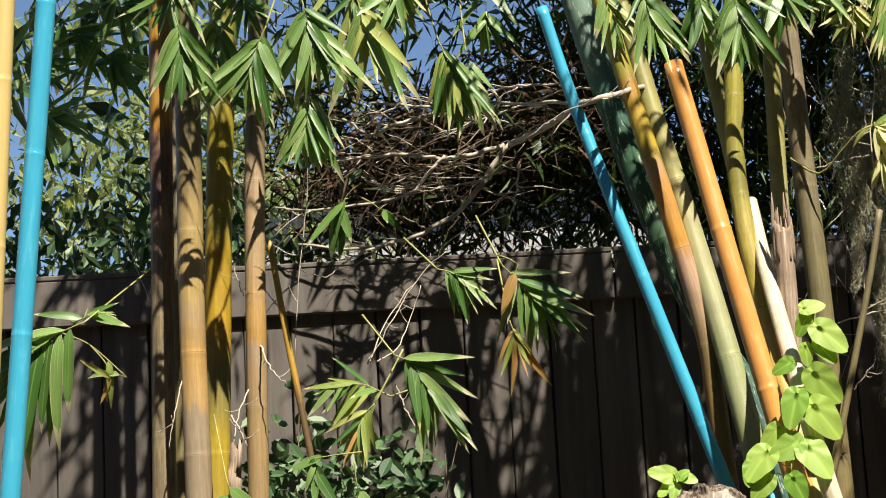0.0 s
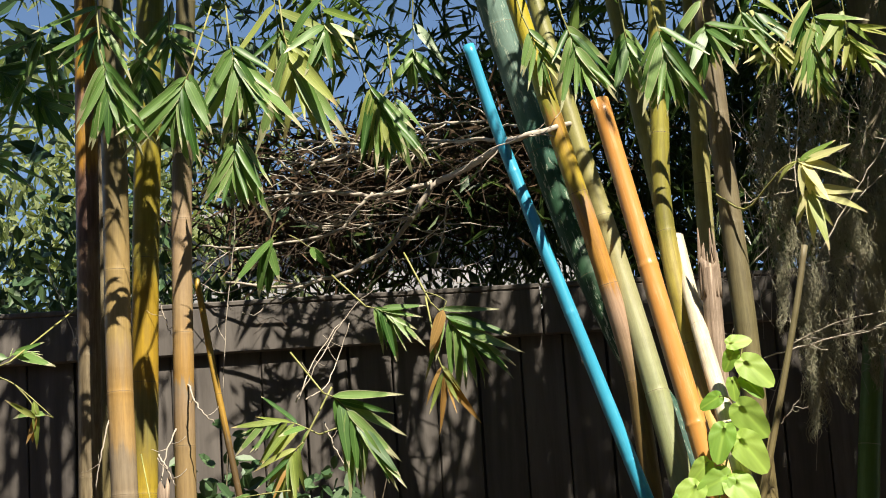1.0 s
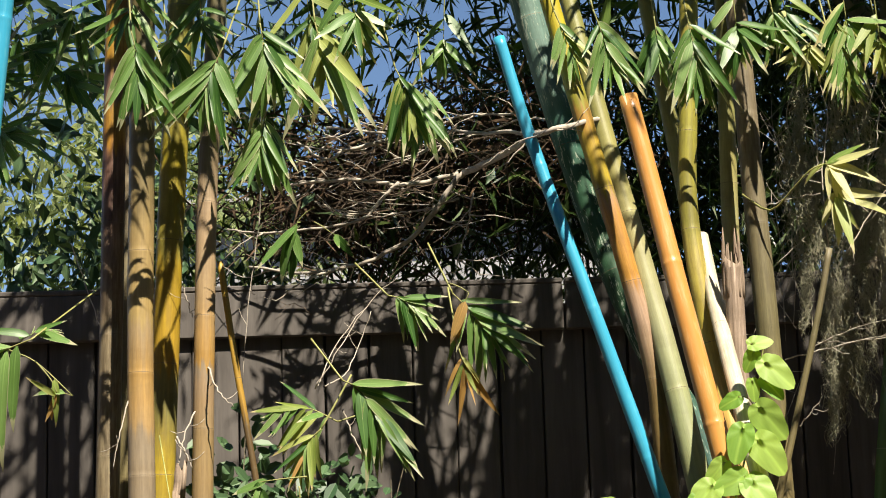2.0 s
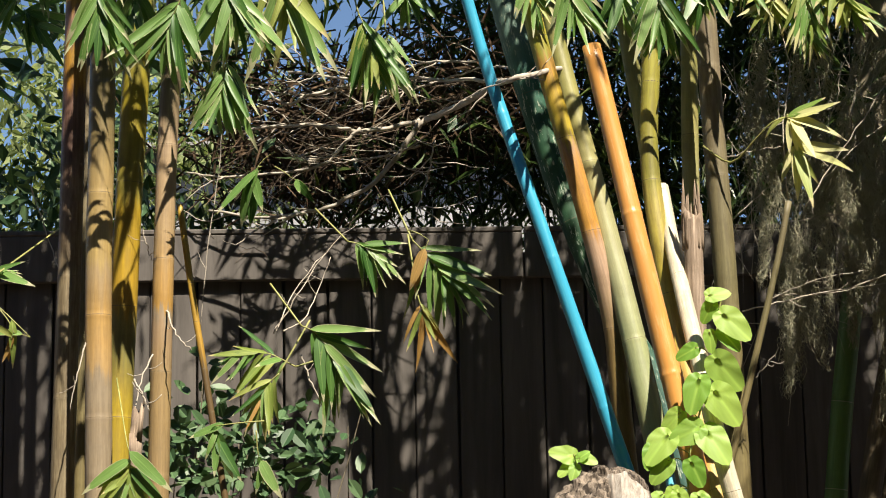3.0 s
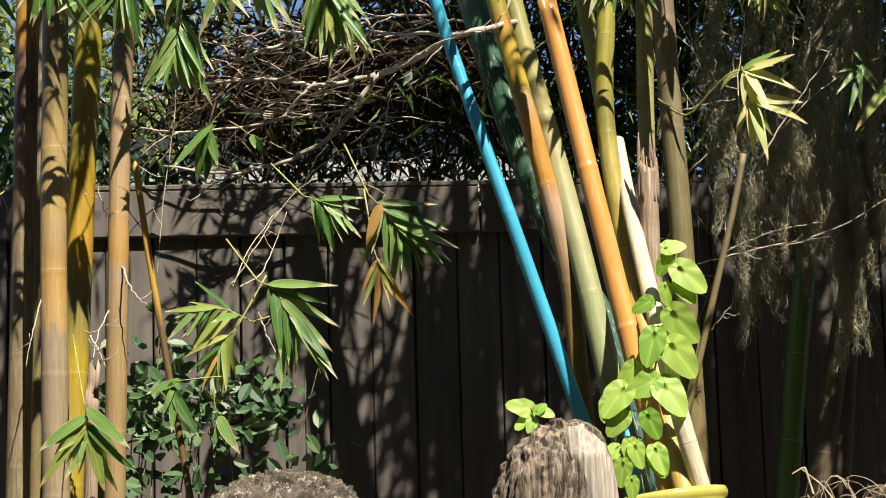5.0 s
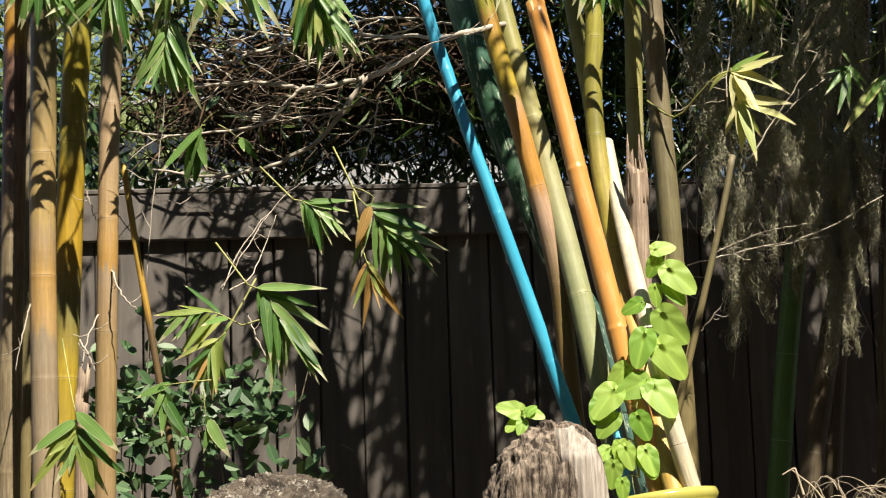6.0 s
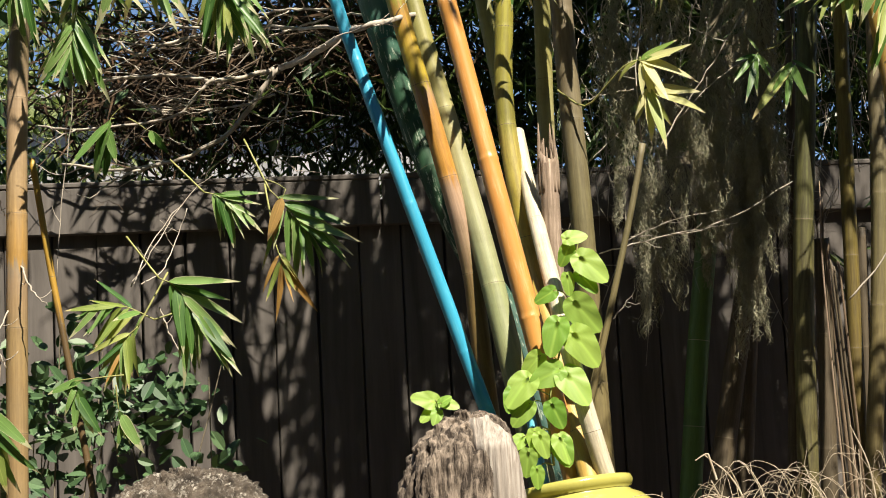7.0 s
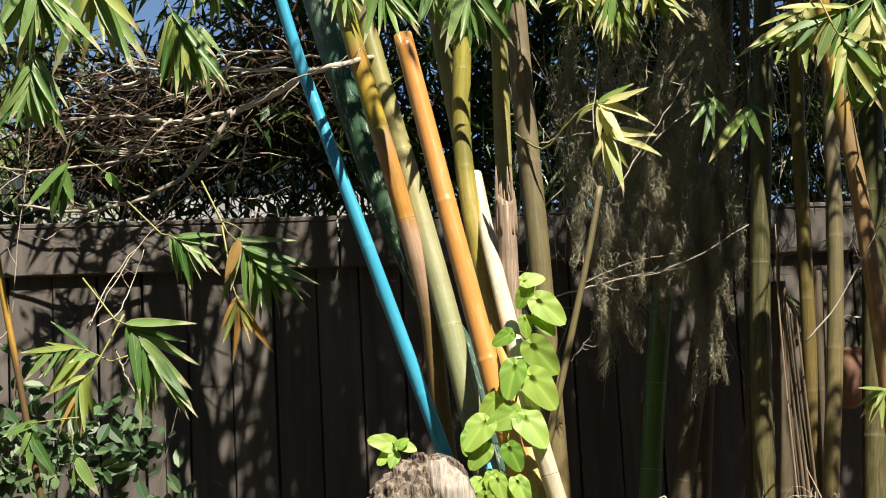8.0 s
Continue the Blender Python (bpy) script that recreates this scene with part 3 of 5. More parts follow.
culm("bamboo_culm", [(0.221, 5.350, 1.817), (0.177, 5.350, 2.146), (0.146, 5.350, 2.365)], px(30, 5.35), px(30, 5.35), C_OLIVE, "olive bamboo culm behind the bundle", 0.32, 0.2, head=3.2)
culm("bamboo_culm", [(0.304, 5.300, 1.534), (0.307, 5.300, 1.945), (0.317, 5.300, 2.319)], px(32, 5.3), px(30, 5.3), C_OLIVE, "slim olive bamboo culm behind the broken stub", 0.32, 0.2, head=3.4)
culm("bamboo_culm", [(0.392, 5.150, 1.105), (0.379, 5.150, 1.676), (0.367, 5.150, 1.987), (0.358, 5.150, 2.289)], px(44, 5.15), px(38, 5.15), C_DUSK, "brownish olive bamboo culm with pale patches", 0.34, 0.17, head=3.6)
culm("bamboo_shoot", [(0.391, 5.000, 1.245), (0.442, 5.000, 1.428), (0.503, 5.000, 1.650), (0.542, 5.000, 1.815)], px(16, 5.0), px(11, 5.0), C_DUSK, "thin leaning olive bamboo shoot", 0.16, 0.1, sides=10)

stub = bpy.data.objects["bamboo_stub"]
low, high = Vector((0.279, 4.840, 1.618)), Vector((0.281, 4.850, 1.757))
axis = (high - low).normalized()
for k in range(11):
    # long split strips round the broken rim, of uneven height
    a = 2 * math.pi * k / 11 + random.uniform(-0.15, 0.15)
    out = Vector((math.cos(a), math.sin(a), 0))
    rise = random.choice((0.03, 0.055, 0.085, 0.1, 0.12)) if k % 3 else random.uniform(0.0, 0.04)
    p = high - axis * 0.09 + out * 0.0215
    tip = high + axis * rise + out * random.uniform(0.014, 0.023)
    wide = random.uniform(0.0045, 0.0075)
    v, f, uv = tube_data(spline([p, p.lerp(tip, 0.5) + out * 0.001, tip], 5), [wide, wide, wide * 0.95, wide * 0.8, wide * 0.55, 0.0008], 5)
    adopt(stub, mesh_ob("splinter", v, f, C_DEAD, uvs=uv, label="broken wood splinter"))

# ---- culms at the far end ----
C_GREEN = culm_material("culm_green", [(0.0, (0.09, 0.18, 0.045)), (1.3, (0.12, 0.25, 0.07)), (1.8, (0.13, 0.22, 0.07)), (3, (0.1, 0.17, 0.05))], 0.4, 0.3, 0.2)
C_AMBER = culm_material("culm_amber", [(0.0, (0.36, 0.22, 0.09)), (1.8, (0.38, 0.24, 0.1)), (2.0, (0.33, 0.23, 0.11)), (2.02, (0.42, 0.27, 0.06)), (2.3, (0.45, 0.27, 0.05)), (3.0, (0.4, 0.28, 0.05))], 0.5, 0.4, 0.4)
C_BROWN = culm_material("culm_brown", [(0.0, (0.1, 0.08, 0.05)), (1.5, (0.13, 0.1, 0.062)), (3.0, (0.14, 0.1, 0.07))], 0.6, 0.5, 0.4)
C_MOSSY = culm_material("culm_mossy", [(0.0, (0.17, 0.145, 0.065)), (1.5, (0.15, 0.14, 0.05)), (1.9, (0.115, 0.12, 0.035)), (2.2, (0.085, 0.1, 0.028)), (3.0, (0.11, 0.13, 0.04))], 0.55, 0.6, 0.7)
C_SLIM = culm_material("culm_yellow_olive", [(0.0, (0.14, 0.1, 0.04)), (1.5, (0.2, 0.15, 0.04)), (1.9, (0.2, 0.165, 0.04)), (3.0, (0.3, 0.25, 0.045))], 0.5, 0.5, 0.5)
culm("bamboo_culm", [(0.734, 5.950, 1.019), (0.774, 5.950, 1.348), (0.823, 5.950, 1.683), (0.880, 5.950, 2.078)], px(40, 5.95), px(38, 5.95), C_GREEN, "dark green bamboo culm with white node rings in the shade", 0.3, 0.03, node_mat=C_WHITE)
culm("bamboo_culm", [(0.808, 5.800, 1.010), (0.884, 5.800, 1.380), (0.954, 5.800, 1.689), (1.021, 5.800, 2.182), (1.054, 5.800, 2.544)], px(42, 5.8), px(34, 5.8), C_BROWN, "brown bamboo culm behind the hanging moss", 0.35, 0.1, head=3.8)
culm("bamboo_culm", [(0.888, 5.900, 1.009), (0.925, 5.900, 1.336), (0.984, 5.900, 1.846)], px(32, 5.9), px(28, 5.9), C_BROWN, "short brown bamboo culm in the shade", 0.3, 0.2)
culm("bamboo_culm", [(0.950, 5.200, 0.982), (0.972, 5.200, 1.409), (1.013, 5.200, 1.879), (1.059, 5.200, 2.363)], px(38, 5.2), px(36, 5.2), C_MOSSY, "mossy olive bamboo culm standing in shade", 0.36, 0.12, head=4.0)
culm("bamboo_culm", [(1.083, 5.600, 0.989), (1.098, 5.600, 1.283), (1.112, 5.600, 1.617)], px(34, 5.6), px(28, 5.6), C_BROWN, "short dark brown bamboo culm in shade", 0.3, 0.2)
culm("bamboo_culm", [(1.130, 5.350, 1.181), (1.144, 5.350, 1.610), (1.160, 5.350, 2.068), (1.177, 5.350, 2.402)], px(28, 5.35), px(25, 5.35), C_SLIM, "slim yellowish olive bamboo culm", 0.28, 0.13, head=3.8)
culm("bamboo_culm", [(1.25, 4.950, 1.190), (1.234, 4.950, 1.501), (1.216, 4.950, 1.765), (1.188, 4.950, 2.018)], px(34, 4.95), px(32, 4.95), C_AMBER, "leaning golden orange bamboo culm", 0.31, 0.2, head=3.0)
culm("bamboo_culm", [(1.149, 5.300, 0.975), (1.193, 5.300, 1.346), (1.226, 5.300, 1.727), (1.242, 5.300, 2.052)], px(32, 5.3), px(27, 5.3), C_DUSK, "grey-tan bamboo culm among the grove", 0.3, 0.2, head=3.8)
culm("bamboo_culm", [(0.999, 5.700, 0.997), (1.047, 5.700, 1.635), (1.074, 5.700, 2.068)], px(20, 5.7), px(18, 5.7), C_BROWN, "thin dark brown bamboo culm", 0.3, 0.2, head=3.5)
culm("bamboo_culm", [(1.343, 5.600, 0.975), (1.411, 5.600, 1.771), (1.439, 5.600, 2.201)], px(44, 5.6), px(44, 5.6), C_MOSSY, "thick dark green bamboo culm in the shade", 0.36, 0.2, head=4.0)
C_SPLIT = culm_material("culm_split", [(0.0, (0.2, 0.14, 0.09)), (1.4, (0.3, 0.22, 0.15)), (1.8, (0.36, 0.28, 0.21)), (3, (0.3, 0.22, 0.16))], 0.8, 0.9, 0.7)
cane = thing("broken_cane", (1.056, 5.000, 0.940), "broken bamboo cane split into long grey-brown strips", "bamboo")
for k in range(7):
    u = k / 6
    foot_at = Vector((1.056, 5.000, 0.940)) + Vector((-0.03 + 0.055 * u, 0.02 * math.sin(k * 2.3), 0))
    foot_at.z = 0.0
    top_at = Vector((0.996, 5.000, 1.670)).lerp(Vector((1.025, 5.000, 1.533)), u) + Vector((random.uniform(-0.008, 0.008), random.uniform(-0.012, 0.012), random.uniform(-0.12, 0.02)))
    mid_at = Vector((1.014, 5.000, 1.324)) + Vector((-0.022 + 0.044 * u, 0.02 * math.sin(k * 1.7), 0))
    wide = random.uniform(0.0035, 0.007)
    v, f, uv = tube_data(spline([foot_at, mid_at, top_at], 14), [wide * (1.0 - 0.045 * i) for i in range(14)] + [0.001], 5)
    adopt(cane, mesh_ob("strip", v, f, (C_DEAD, C_BROWN, C_SPLIT, C_BROWN)[k % 4], uvs=uv))
culm("bamboo_culm", [(1.180, 5.500, 0.980), (1.197, 5.500, 1.367), (1.208, 5.500, 1.630)], px(26, 5.5), px(20, 5.5), C_BROWN, "shaded brown bamboo culm behind the canes", 0.3, 0.15)
culm("bamboo_culm", [(1.341, 5.200, 0.961), (1.380, 5.200, 1.544), (1.423, 5.200, 2.181)], px(38, 5.2), px(36, 5.2), C_MOSSY, "mossy olive bamboo culm standing in shade", 0.36, 0.12, head=4.0)

# ---- yellow pot ----
def lathe(profile, sides=48):
    v, f, uv = [], [], []
    for i, (r, z) in enumerate(profile):
        for k in range(sides):
            a = 2 * math.pi * k / sides
            v.append((r * math.cos(a), r * math.sin(a), z))
            uv.append((k / sides, z))
    for i in range(len(profile) - 1):
        for k in range(sides):
            f.append((i * sides + k, i * sides + (k + 1) % sides, (i + 1) * sides + (k + 1) % sides, (i + 1) * sides + k))
    f.append(tuple(range(sides - 1, -1, -1)))
    return v, f, uv


GLAZE = paint_material("yellow_glaze", (0.42, 0.39, 0.1), (0.35, 0.32, 0.075), 0.18)
POT = Vector((0.273, 4.620, 0.925))
pot = thing("garden_pot", (POT.x, POT.y, 0), "glossy yellow glazed round-shouldered garden pot holding bamboo poles", "pot")
ph = POT.z
pot.rotation_euler = (radians(-4), radians(-7), 0)
pot.location = POT - pot.rotation_euler.to_matrix() @ Vector((0, 0, POT.z))
prof = [(0.16, 0.0), (0.2, 0.06), (0.245, ph * 0.5), (0.25, ph - 0.26), (0.24, ph - 0.16), (0.21, ph - 0.09), (0.165, ph - 0.048), (0.142, ph - 0.036), (0.138, ph - 0.03), (0.146, ph - 0.024), (0.15, ph - 0.012), (0.146, ph), (0.132, ph + 0.003), (0.124, ph - 0.004), (0.122, ph - 0.03), (0.2, ph - 0.1), (0.22, ph - 0.2), (0.2, ph - 0.22)]
v, f, uv = lathe(prof)
mesh_ob("body", v, f, GLAZE, pot, uvs=uv)
soil = bmesh.new()
bmesh.ops.create_circle(soil, cap_ends=True, radius=0.2, segments=40)
bmesh.ops.translate(soil, vec=(0, 0, ph - 0.11), verts=soil.verts)
bm_ob("soil", soil, EARTH_MAT, pot, "dark potting soil")

# ---- stump and rock ----
STUMP_MAT = wood_material("weathered_wood", (0.028, 0.018, 0.012), (0.45, 0.36, 0.285), (85, 85, 12), 0.9, 0.025, (0.4, 0.68))
SLAB_MAT = wood_material("grey_split_wood", (0.27, 0.22, 0.18), (0.57, 0.51, 0.45), (150, 60, 4.0), 0.8, 0.004, (0.35, 0.62))
LOG_MAT = speck_material("lichened_stone", (0.026, 0.019, 0.014), (0.18, 0.14, 0.105), (0.55, 0.5, 0.43))


def lump(name, at, label, category, size, shape, material, seg=64, rings=48):
    v, f = [], []
    for j in range(rings + 1):
        for k in range(seg):
            v.append(shape(j / rings, 2 * math.pi * k / seg))
    for j in range(rings):
        for k in range(seg):
            f.append((j * seg + k, j * seg + (k + 1) % seg, (j + 1) * seg + (k + 1) % seg, (j + 1) * seg + k))
    f.append(tuple(rings * seg + k for k in range(seg)))
    ob = mesh_ob(name, v, f, material)
    ob.location = at
    return tagged(ob, label, category)


STUMP = Vector((0.04, 4.200, 1.088))


def ridge(x, knots):
    return float(np.interp(x, [k[0] for k in knots], [k[1] for k in knots]))


def stump_shape(s, a):
    """Upright split log: steep on one flank, worn down in steps on the other."""
    drop = 1.15 * (1 - s) ** 1.8
    left = ridge(drop, [(0, 0.015), (0.02, 0.06), (0.06, 0.105), (0.1, 0.135), (0.2, 0.175), (0.4, 0.2), (1.2, 0.24)])
    right = ridge(drop, [(0, 0.02), (0.012, 0.05), (0.03, 0.075), (0.1, 0.1), (0.2, 0.115), (1.2, 0.15)])
    c, d = math.cos(a), math.sin(a)
    r = right if c > 0 else left
    k = min(1.0, drop / 0.12) ** 0.5
    x, y = r * abs(c) ** 0.8 * (1 if c > 0 else -1), (0.03 + 0.09 * k) * abs(d) ** 0.8 * (1 if d > 0 else -1)
    z = STUMP.z - drop
    rough = 1.0 if c < 0.25 else 0.3
    n = noise.fractal((x * 30, y * 30, z * 7), 0.8, 2.0, 5) * 0.018 * rough + noise.noise((x * 120, y * 120, z * 14)) * 0.004
    cell = -abs(noise.noise((x * 45, y * 45, z * 5))) * 0.012 * rough
    q = 1 + (n + cell) / max(0.04, math.hypot(x, y))
    return (x * q, y * q, z + n * 0.8 * (1 - k * 0.6))


stump = thing("wood_stump", (STUMP.x, STUMP.y, 0), "weathered grey split log stump standing upright beside the pot", "stump")
heart_wood = lump("rough_flank", (0, 0, 0), "", "", 1, stump_shape, STUMP_MAT, 150, 130)
heart_wood.parent = stump


def slab_shape(s, a):
    """The pale split face: a thick slab of straight-grained wood on the front."""
    drop = 0.022 + 1.1 * (1 - s) ** 1.8
    c, d = math.cos(a), math.sin(a)
    wide = ridge(drop, [(0.022, 0.02), (0.035, 0.034), (0.06, 0.044), (0.12, 0.05), (1.2, 0.07)])
    x = ridge(drop, [(0.022, 0.02), (0.06, 0.04), (0.12, 0.052), (0.2, 0.06), (1.2, 0.08)]) + wide * abs(c) ** 0.8 * (1 if c > 0 else -1)
    deep = ridge(drop, [(0.022, 0.02), (0.08, 0.05), (1.2, 0.07)])
    y = -0.055 - 0.4 * (deep - 0.02) + deep * abs(d) ** 0.9 * (1 if d > 0 else -1)
    z = STUMP.z - drop + 0.012 * noise.noise((x * 60, 1.0, 0.5)) * (1 if drop < 0.05 else 0.3)
    groove = noise.noise((x * 110, 3.0, z * 5)) * 0.006 + noise.noise((x * 300, 7.0, z * 9)) * 0.0025
    return (x + groove * 0.6, y - groove, z)


slab = lump("split_face", (0, 0, 0), "pale straight-grained split face", "", 1, slab_shape, SLAB_MAT, 150, 80)
slab.parent = stump


def rock_shape(s, a):
    drop = ROCK_TOP * (1 - s) ** 2
    up = max(0.0, 1 - drop / 0.4)
    r = 0.285 * math.sqrt(max(0.0, 1 - up * up)) + 0.02 * s
    c, d = r / 0.26 * math.cos(a), r / 0.26 * math.sin(a)
    n = 1 + 0.08 * noise.noise((c * 1.5, d * 1.5, drop * 4))
    pebble = noise.fractal((c * 12, d * 12, drop * 40), 0.8, 2.0, 5) * 0.011 + (0.25 - min(0.25, noise.voronoi((c * 16, d * 16, drop * 60))[0][0])) * 0.03
    return ((r * n + pebble) * math.cos(a), 0.85 * (r * n + pebble) * math.sin(a), ROCK_TOP - drop + pebble * up * 1.2)


ROCK = Vector((-0.592, 4.300, 0.995))
ROCK_TOP = ROCK.z
lump("garden_rock", (ROCK.x, ROCK.y, 0), "tall rounded brown stone speckled with pale lichen", "rock", 1, rock_shape, LOG_MAT, 160, 150)

# ---- bamboo leaf sprays ----
def frond(label, points, count, reach, colours, droop, width=1.0, hold=None):
    """A leafy twig end: blades stand in two rows along the rachis, the longest in the middle, and hang."""
    line = spline([Vector(p) for p in points], 16)
    root = thing("leaf_spray", line[0], label, "bamboo leaves", "bamboo leaf sprays")
    v, f, uv = tube_data(line, [0.0022 - 0.0001 * i for i in range(17)], 6)
    rachis = adopt(root, mesh_ob("rachis", v, f, STEM_MAT, uvs=uv))
    # a short stretch of the parent twig
    back = Vector(hold) if hold else line[0] + (line[0] - line[2]).normalized() * 0.1 + Vector((0, 0.05, 0.08))
    v, f, uv = tube_data(spline([back, line[0].lerp(back, 0.4), line[0]], 6), [0.0026] * 7, 6)
    adopt(root, mesh_ob("twig", v, f, STEM_MAT, uvs=uv))
    count = round(count * 1.4)
    for k in range(count):
        u = (k + 0.5) / count
        i = min(16, 3 + round(13 * u))
        way = (line[i] - line[max(0, i - 3)]).normalized()
        side = 1 if k % 2 else -1
        angle = side * radians(56 - 40 * u + random.uniform(-12, 12))
        if k == count - 1:
            angle = radians(random.uniform(-8, 8))
        d = Vector((way.x * math.cos(angle) + way.z * math.sin(angle), 0, way.z * math.cos(angle) - way.x * math.sin(angle)))
        d.y = random.uniform(-0.45, 0.25)
        d.z -= droop * random.uniform(0.8, 1.5)
        length = reach * 1.24 * (0.72 + 0.38 * math.sin(math.pi * min(1.0, u * 1.1 + 0.1))) * random.uniform(0.72, 1.15)
        tip = line[i] + d.normalized() * length
        face = Vector((random.uniform(-0.2, 0.5) + 0.3 * side, -1, random.uniform(0.1, 0.9)))
        tone = random.choice(colours.split())
        put_leaf(rachis, random.choice(BLADES[tone]), aim(line[i], tip, face, width * random.uniform(0.62, 0.98)))
    return root


spray("leaf_spray", "single withered orange bamboo blade hanging from a twig", [(-0.465, 5.050, 1.781), (-0.435, 5.050, 1.769), (-0.410, 5.050, 1.752)],
      [(*(-0.459, 5.050, 1.612), "dry"), (*(-0.462, 5.060, 1.616), "dry")], "dry", -4, width=1.5, spread=0.005)
spray("leaf_spray", "drooping pair of green bamboo blades low by the shrub", [(-0.839, 4.950, 1.270), (-0.899, 4.950, 1.267), (-0.967, 4.950, 1.261)],
      [(-0.965, 4.950, 1.124), (-0.898, 4.950, 1.128), (-0.985, 4.950, 1.177), (-1.050, 4.950, 1.239)], extra=1, width=1.3)
spray("leaf_spray", "low pair of short green bamboo blades", [(-0.860, 4.950, 1.246), (-0.858, 4.950, 1.209), (-0.854, 4.950, 1.180)],
      [(-0.855, 4.950, 1.085), (-0.796, 4.950, 1.076), (-0.825, 4.950, 1.099)], extra=0, width=1.3)
spray("leaf_spray", "few thin green bamboo blades on a bare twig", [(-1.607, 4.850, 1.593), (-1.575, 4.850, 1.643), (-1.544, 4.850, 1.661)],
      [(-1.419, 4.850, 1.629), (-1.449, 4.850, 1.693), (-1.670, 4.850, 1.680), (-1.483, 4.850, 1.671)], extra=0)
spray("leaf_spray", "thin arching twig with a withered orange blade", [(-1.606, 4.850, 1.623), (-1.530, 4.850, 1.585), (-1.433, 4.850, 1.494)],
      [(-1.465, 4.850, 1.417), (-1.546, 4.850, 1.544), (-1.562, 4.850, 1.523)], "green yellow", -3)
spray("leaf_spray", "small withered orange blade on an arching twig", [(-1.530, 4.850, 1.585), (-1.493, 4.850, 1.540), (-1.475, 4.850, 1.503)],
      [(*(-1.509, 4.840, 1.427), "dry"), (*(-1.510, 4.850, 1.431), "dry")], "dry", -4, width=1.3, spread=0.005)
spray("leaf_spray", "bright fan of green bamboo blades at the foot of the culms", [(-1.279, 5.150, 1.414), (-1.212, 4.950, 1.288), (-1.176, 4.850, 1.214), (-1.165, 4.850, 1.178)],
      [(-1.310, 4.850, 1.094), (-1.300, 4.850, 0.997), (-1.228, 4.850, 1.009), (-1.192, 4.850, 1.043), (-1.127, 4.850, 0.977), (-1.091, 4.850, 0.978), (-1.052, 4.850, 1.024), (-1.054, 4.850, 1.088), (-1.257, 4.850, 1.095)], "green yellow", 3, width=1.15)
# overhead
spray("leaf_spray", "sunlit pale yellow bamboo spray on a thin twig", [(0.335, 5.140, 2.002), (0.402, 5.080, 1.941), (0.460, 5.030, 1.985), (0.505, 5.000, 2.026), (0.544, 5.000, 2.042)],
      [(0.647, 4.985, 2.094), (0.686, 5.000, 2.059), (0.694, 4.960, 2.002), (0.613, 4.940, 1.918), (0.546, 4.950, 1.937), (0.580, 4.970, 1.930), (0.477, 5.000, 2.002), (0.600, 4.960, 1.950), (0.632, 5.020, 2.060)], "pale pale yellow", -1, twig=0.0025, width=1.12, spread=0.02)
spray("leaf_spray", "lower drooping bunch of sunlit pale yellow bamboo blades", [(0.549, 5.000, 2.050), (0.553, 5.010, 2.010), (0.563, 5.000, 1.971)],
      [(0.603, 4.970, 1.793), (0.570, 4.980, 1.817), (0.708, 5.020, 1.950), (0.721, 5.000, 1.911), (0.520, 4.990, 1.872), (0.590, 4.960, 1.830), (0.528, 5.010, 1.895), (0.614, 4.990, 1.860)], "pale pale yellow", -1, twig=0.0022, width=1.12, spread=0.02)
spray("leaf_spray", "shaded green bamboo spray with one yellow blade", [(0.989, 5.130, 2.150), (0.976, 5.100, 2.088), (0.969, 5.080, 2.039)],
      [(*(0.842, 5.040, 1.885), "yellow"), (0.928, 5.060, 1.889), (0.989, 5.050, 1.926), (1.041, 5.080, 1.995), (0.907, 5.070, 1.940), (0.948, 5.110, 1.915)], extra=-1, width=0.9, spread=0.02)
spray("leaf_spray", "shaded dull green bamboo spray before the moss", [(0.991, 5.150, 2.132), (0.948, 5.150, 2.098), (0.892, 5.150, 2.083)],
      [(0.807, 5.110, 1.988), (0.840, 5.120, 1.936), (0.821, 5.150, 2.055), (0.914, 5.110, 2.000), (0.815, 5.170, 2.020), (0.866, 5.120, 1.965), (0.935, 5.140, 2.020), (0.870, 5.160, 2.140)], extra=-1, width=0.85, spread=0.02)
spray("leaf_spray", "withered cream bamboo blades low in the grove", [(1.358, 5.150, 1.383), (1.250, 4.800, 1.262), (1.195, 4.700, 1.220)],
      [(1.106, 4.700, 1.223), (1.106, 4.700, 1.155), (1.142, 4.700, 1.174), (1.158, 4.700, 1.118)], "yellow", 1)
spray("leaf_spray", "dark drooping bamboo blades before the dead twigs", [(-0.914, 5.600, 2.134), (-0.941, 5.600, 2.118), (-0.964, 5.600, 2.095)],
      [(-1.093, 5.600, 1.952), (-1.046, 5.600, 1.914), (-0.988, 5.600, 1.908), (-0.951, 5.600, 1.951), (-1.01, 5.600, 1.93)], extra=-2, width=1.4, spread=0.02)
spray("leaf_spray", "dark bamboo blades among the dead twigs", [(-0.915, 5.600, 2.089), (-0.890, 5.600, 2.074), (-0.865, 5.600, 2.054)],
      [(-0.797, 5.600, 1.972), (-0.833, 5.600, 1.996), (-0.808, 5.600, 2.015)], extra=-3, width=1.3, spread=0.02)
frond("broad fan of green bamboo blades before the fence", [(-0.748, 5.000, 1.524), (-0.709, 5.000, 1.502), (-0.669, 5.000, 1.448), (-0.626, 5.000, 1.373)], 13, 0.163, "green", 0.50)
frond("spray of light green bamboo blades before the fence", [(-0.771, 5.050, 1.421), (-0.846, 5.050, 1.459), (-0.923, 5.050, 1.467)], 10, 0.120, "green green yellow", 0.75)
frond("spray of yellow-green bamboo blades with dry orange tips", [(-0.807, 5.000, 1.399), (-0.842, 5.000, 1.365), (-0.858, 5.000, 1.313)], 11, 0.101, "yellow yellow dry green", 0.60)
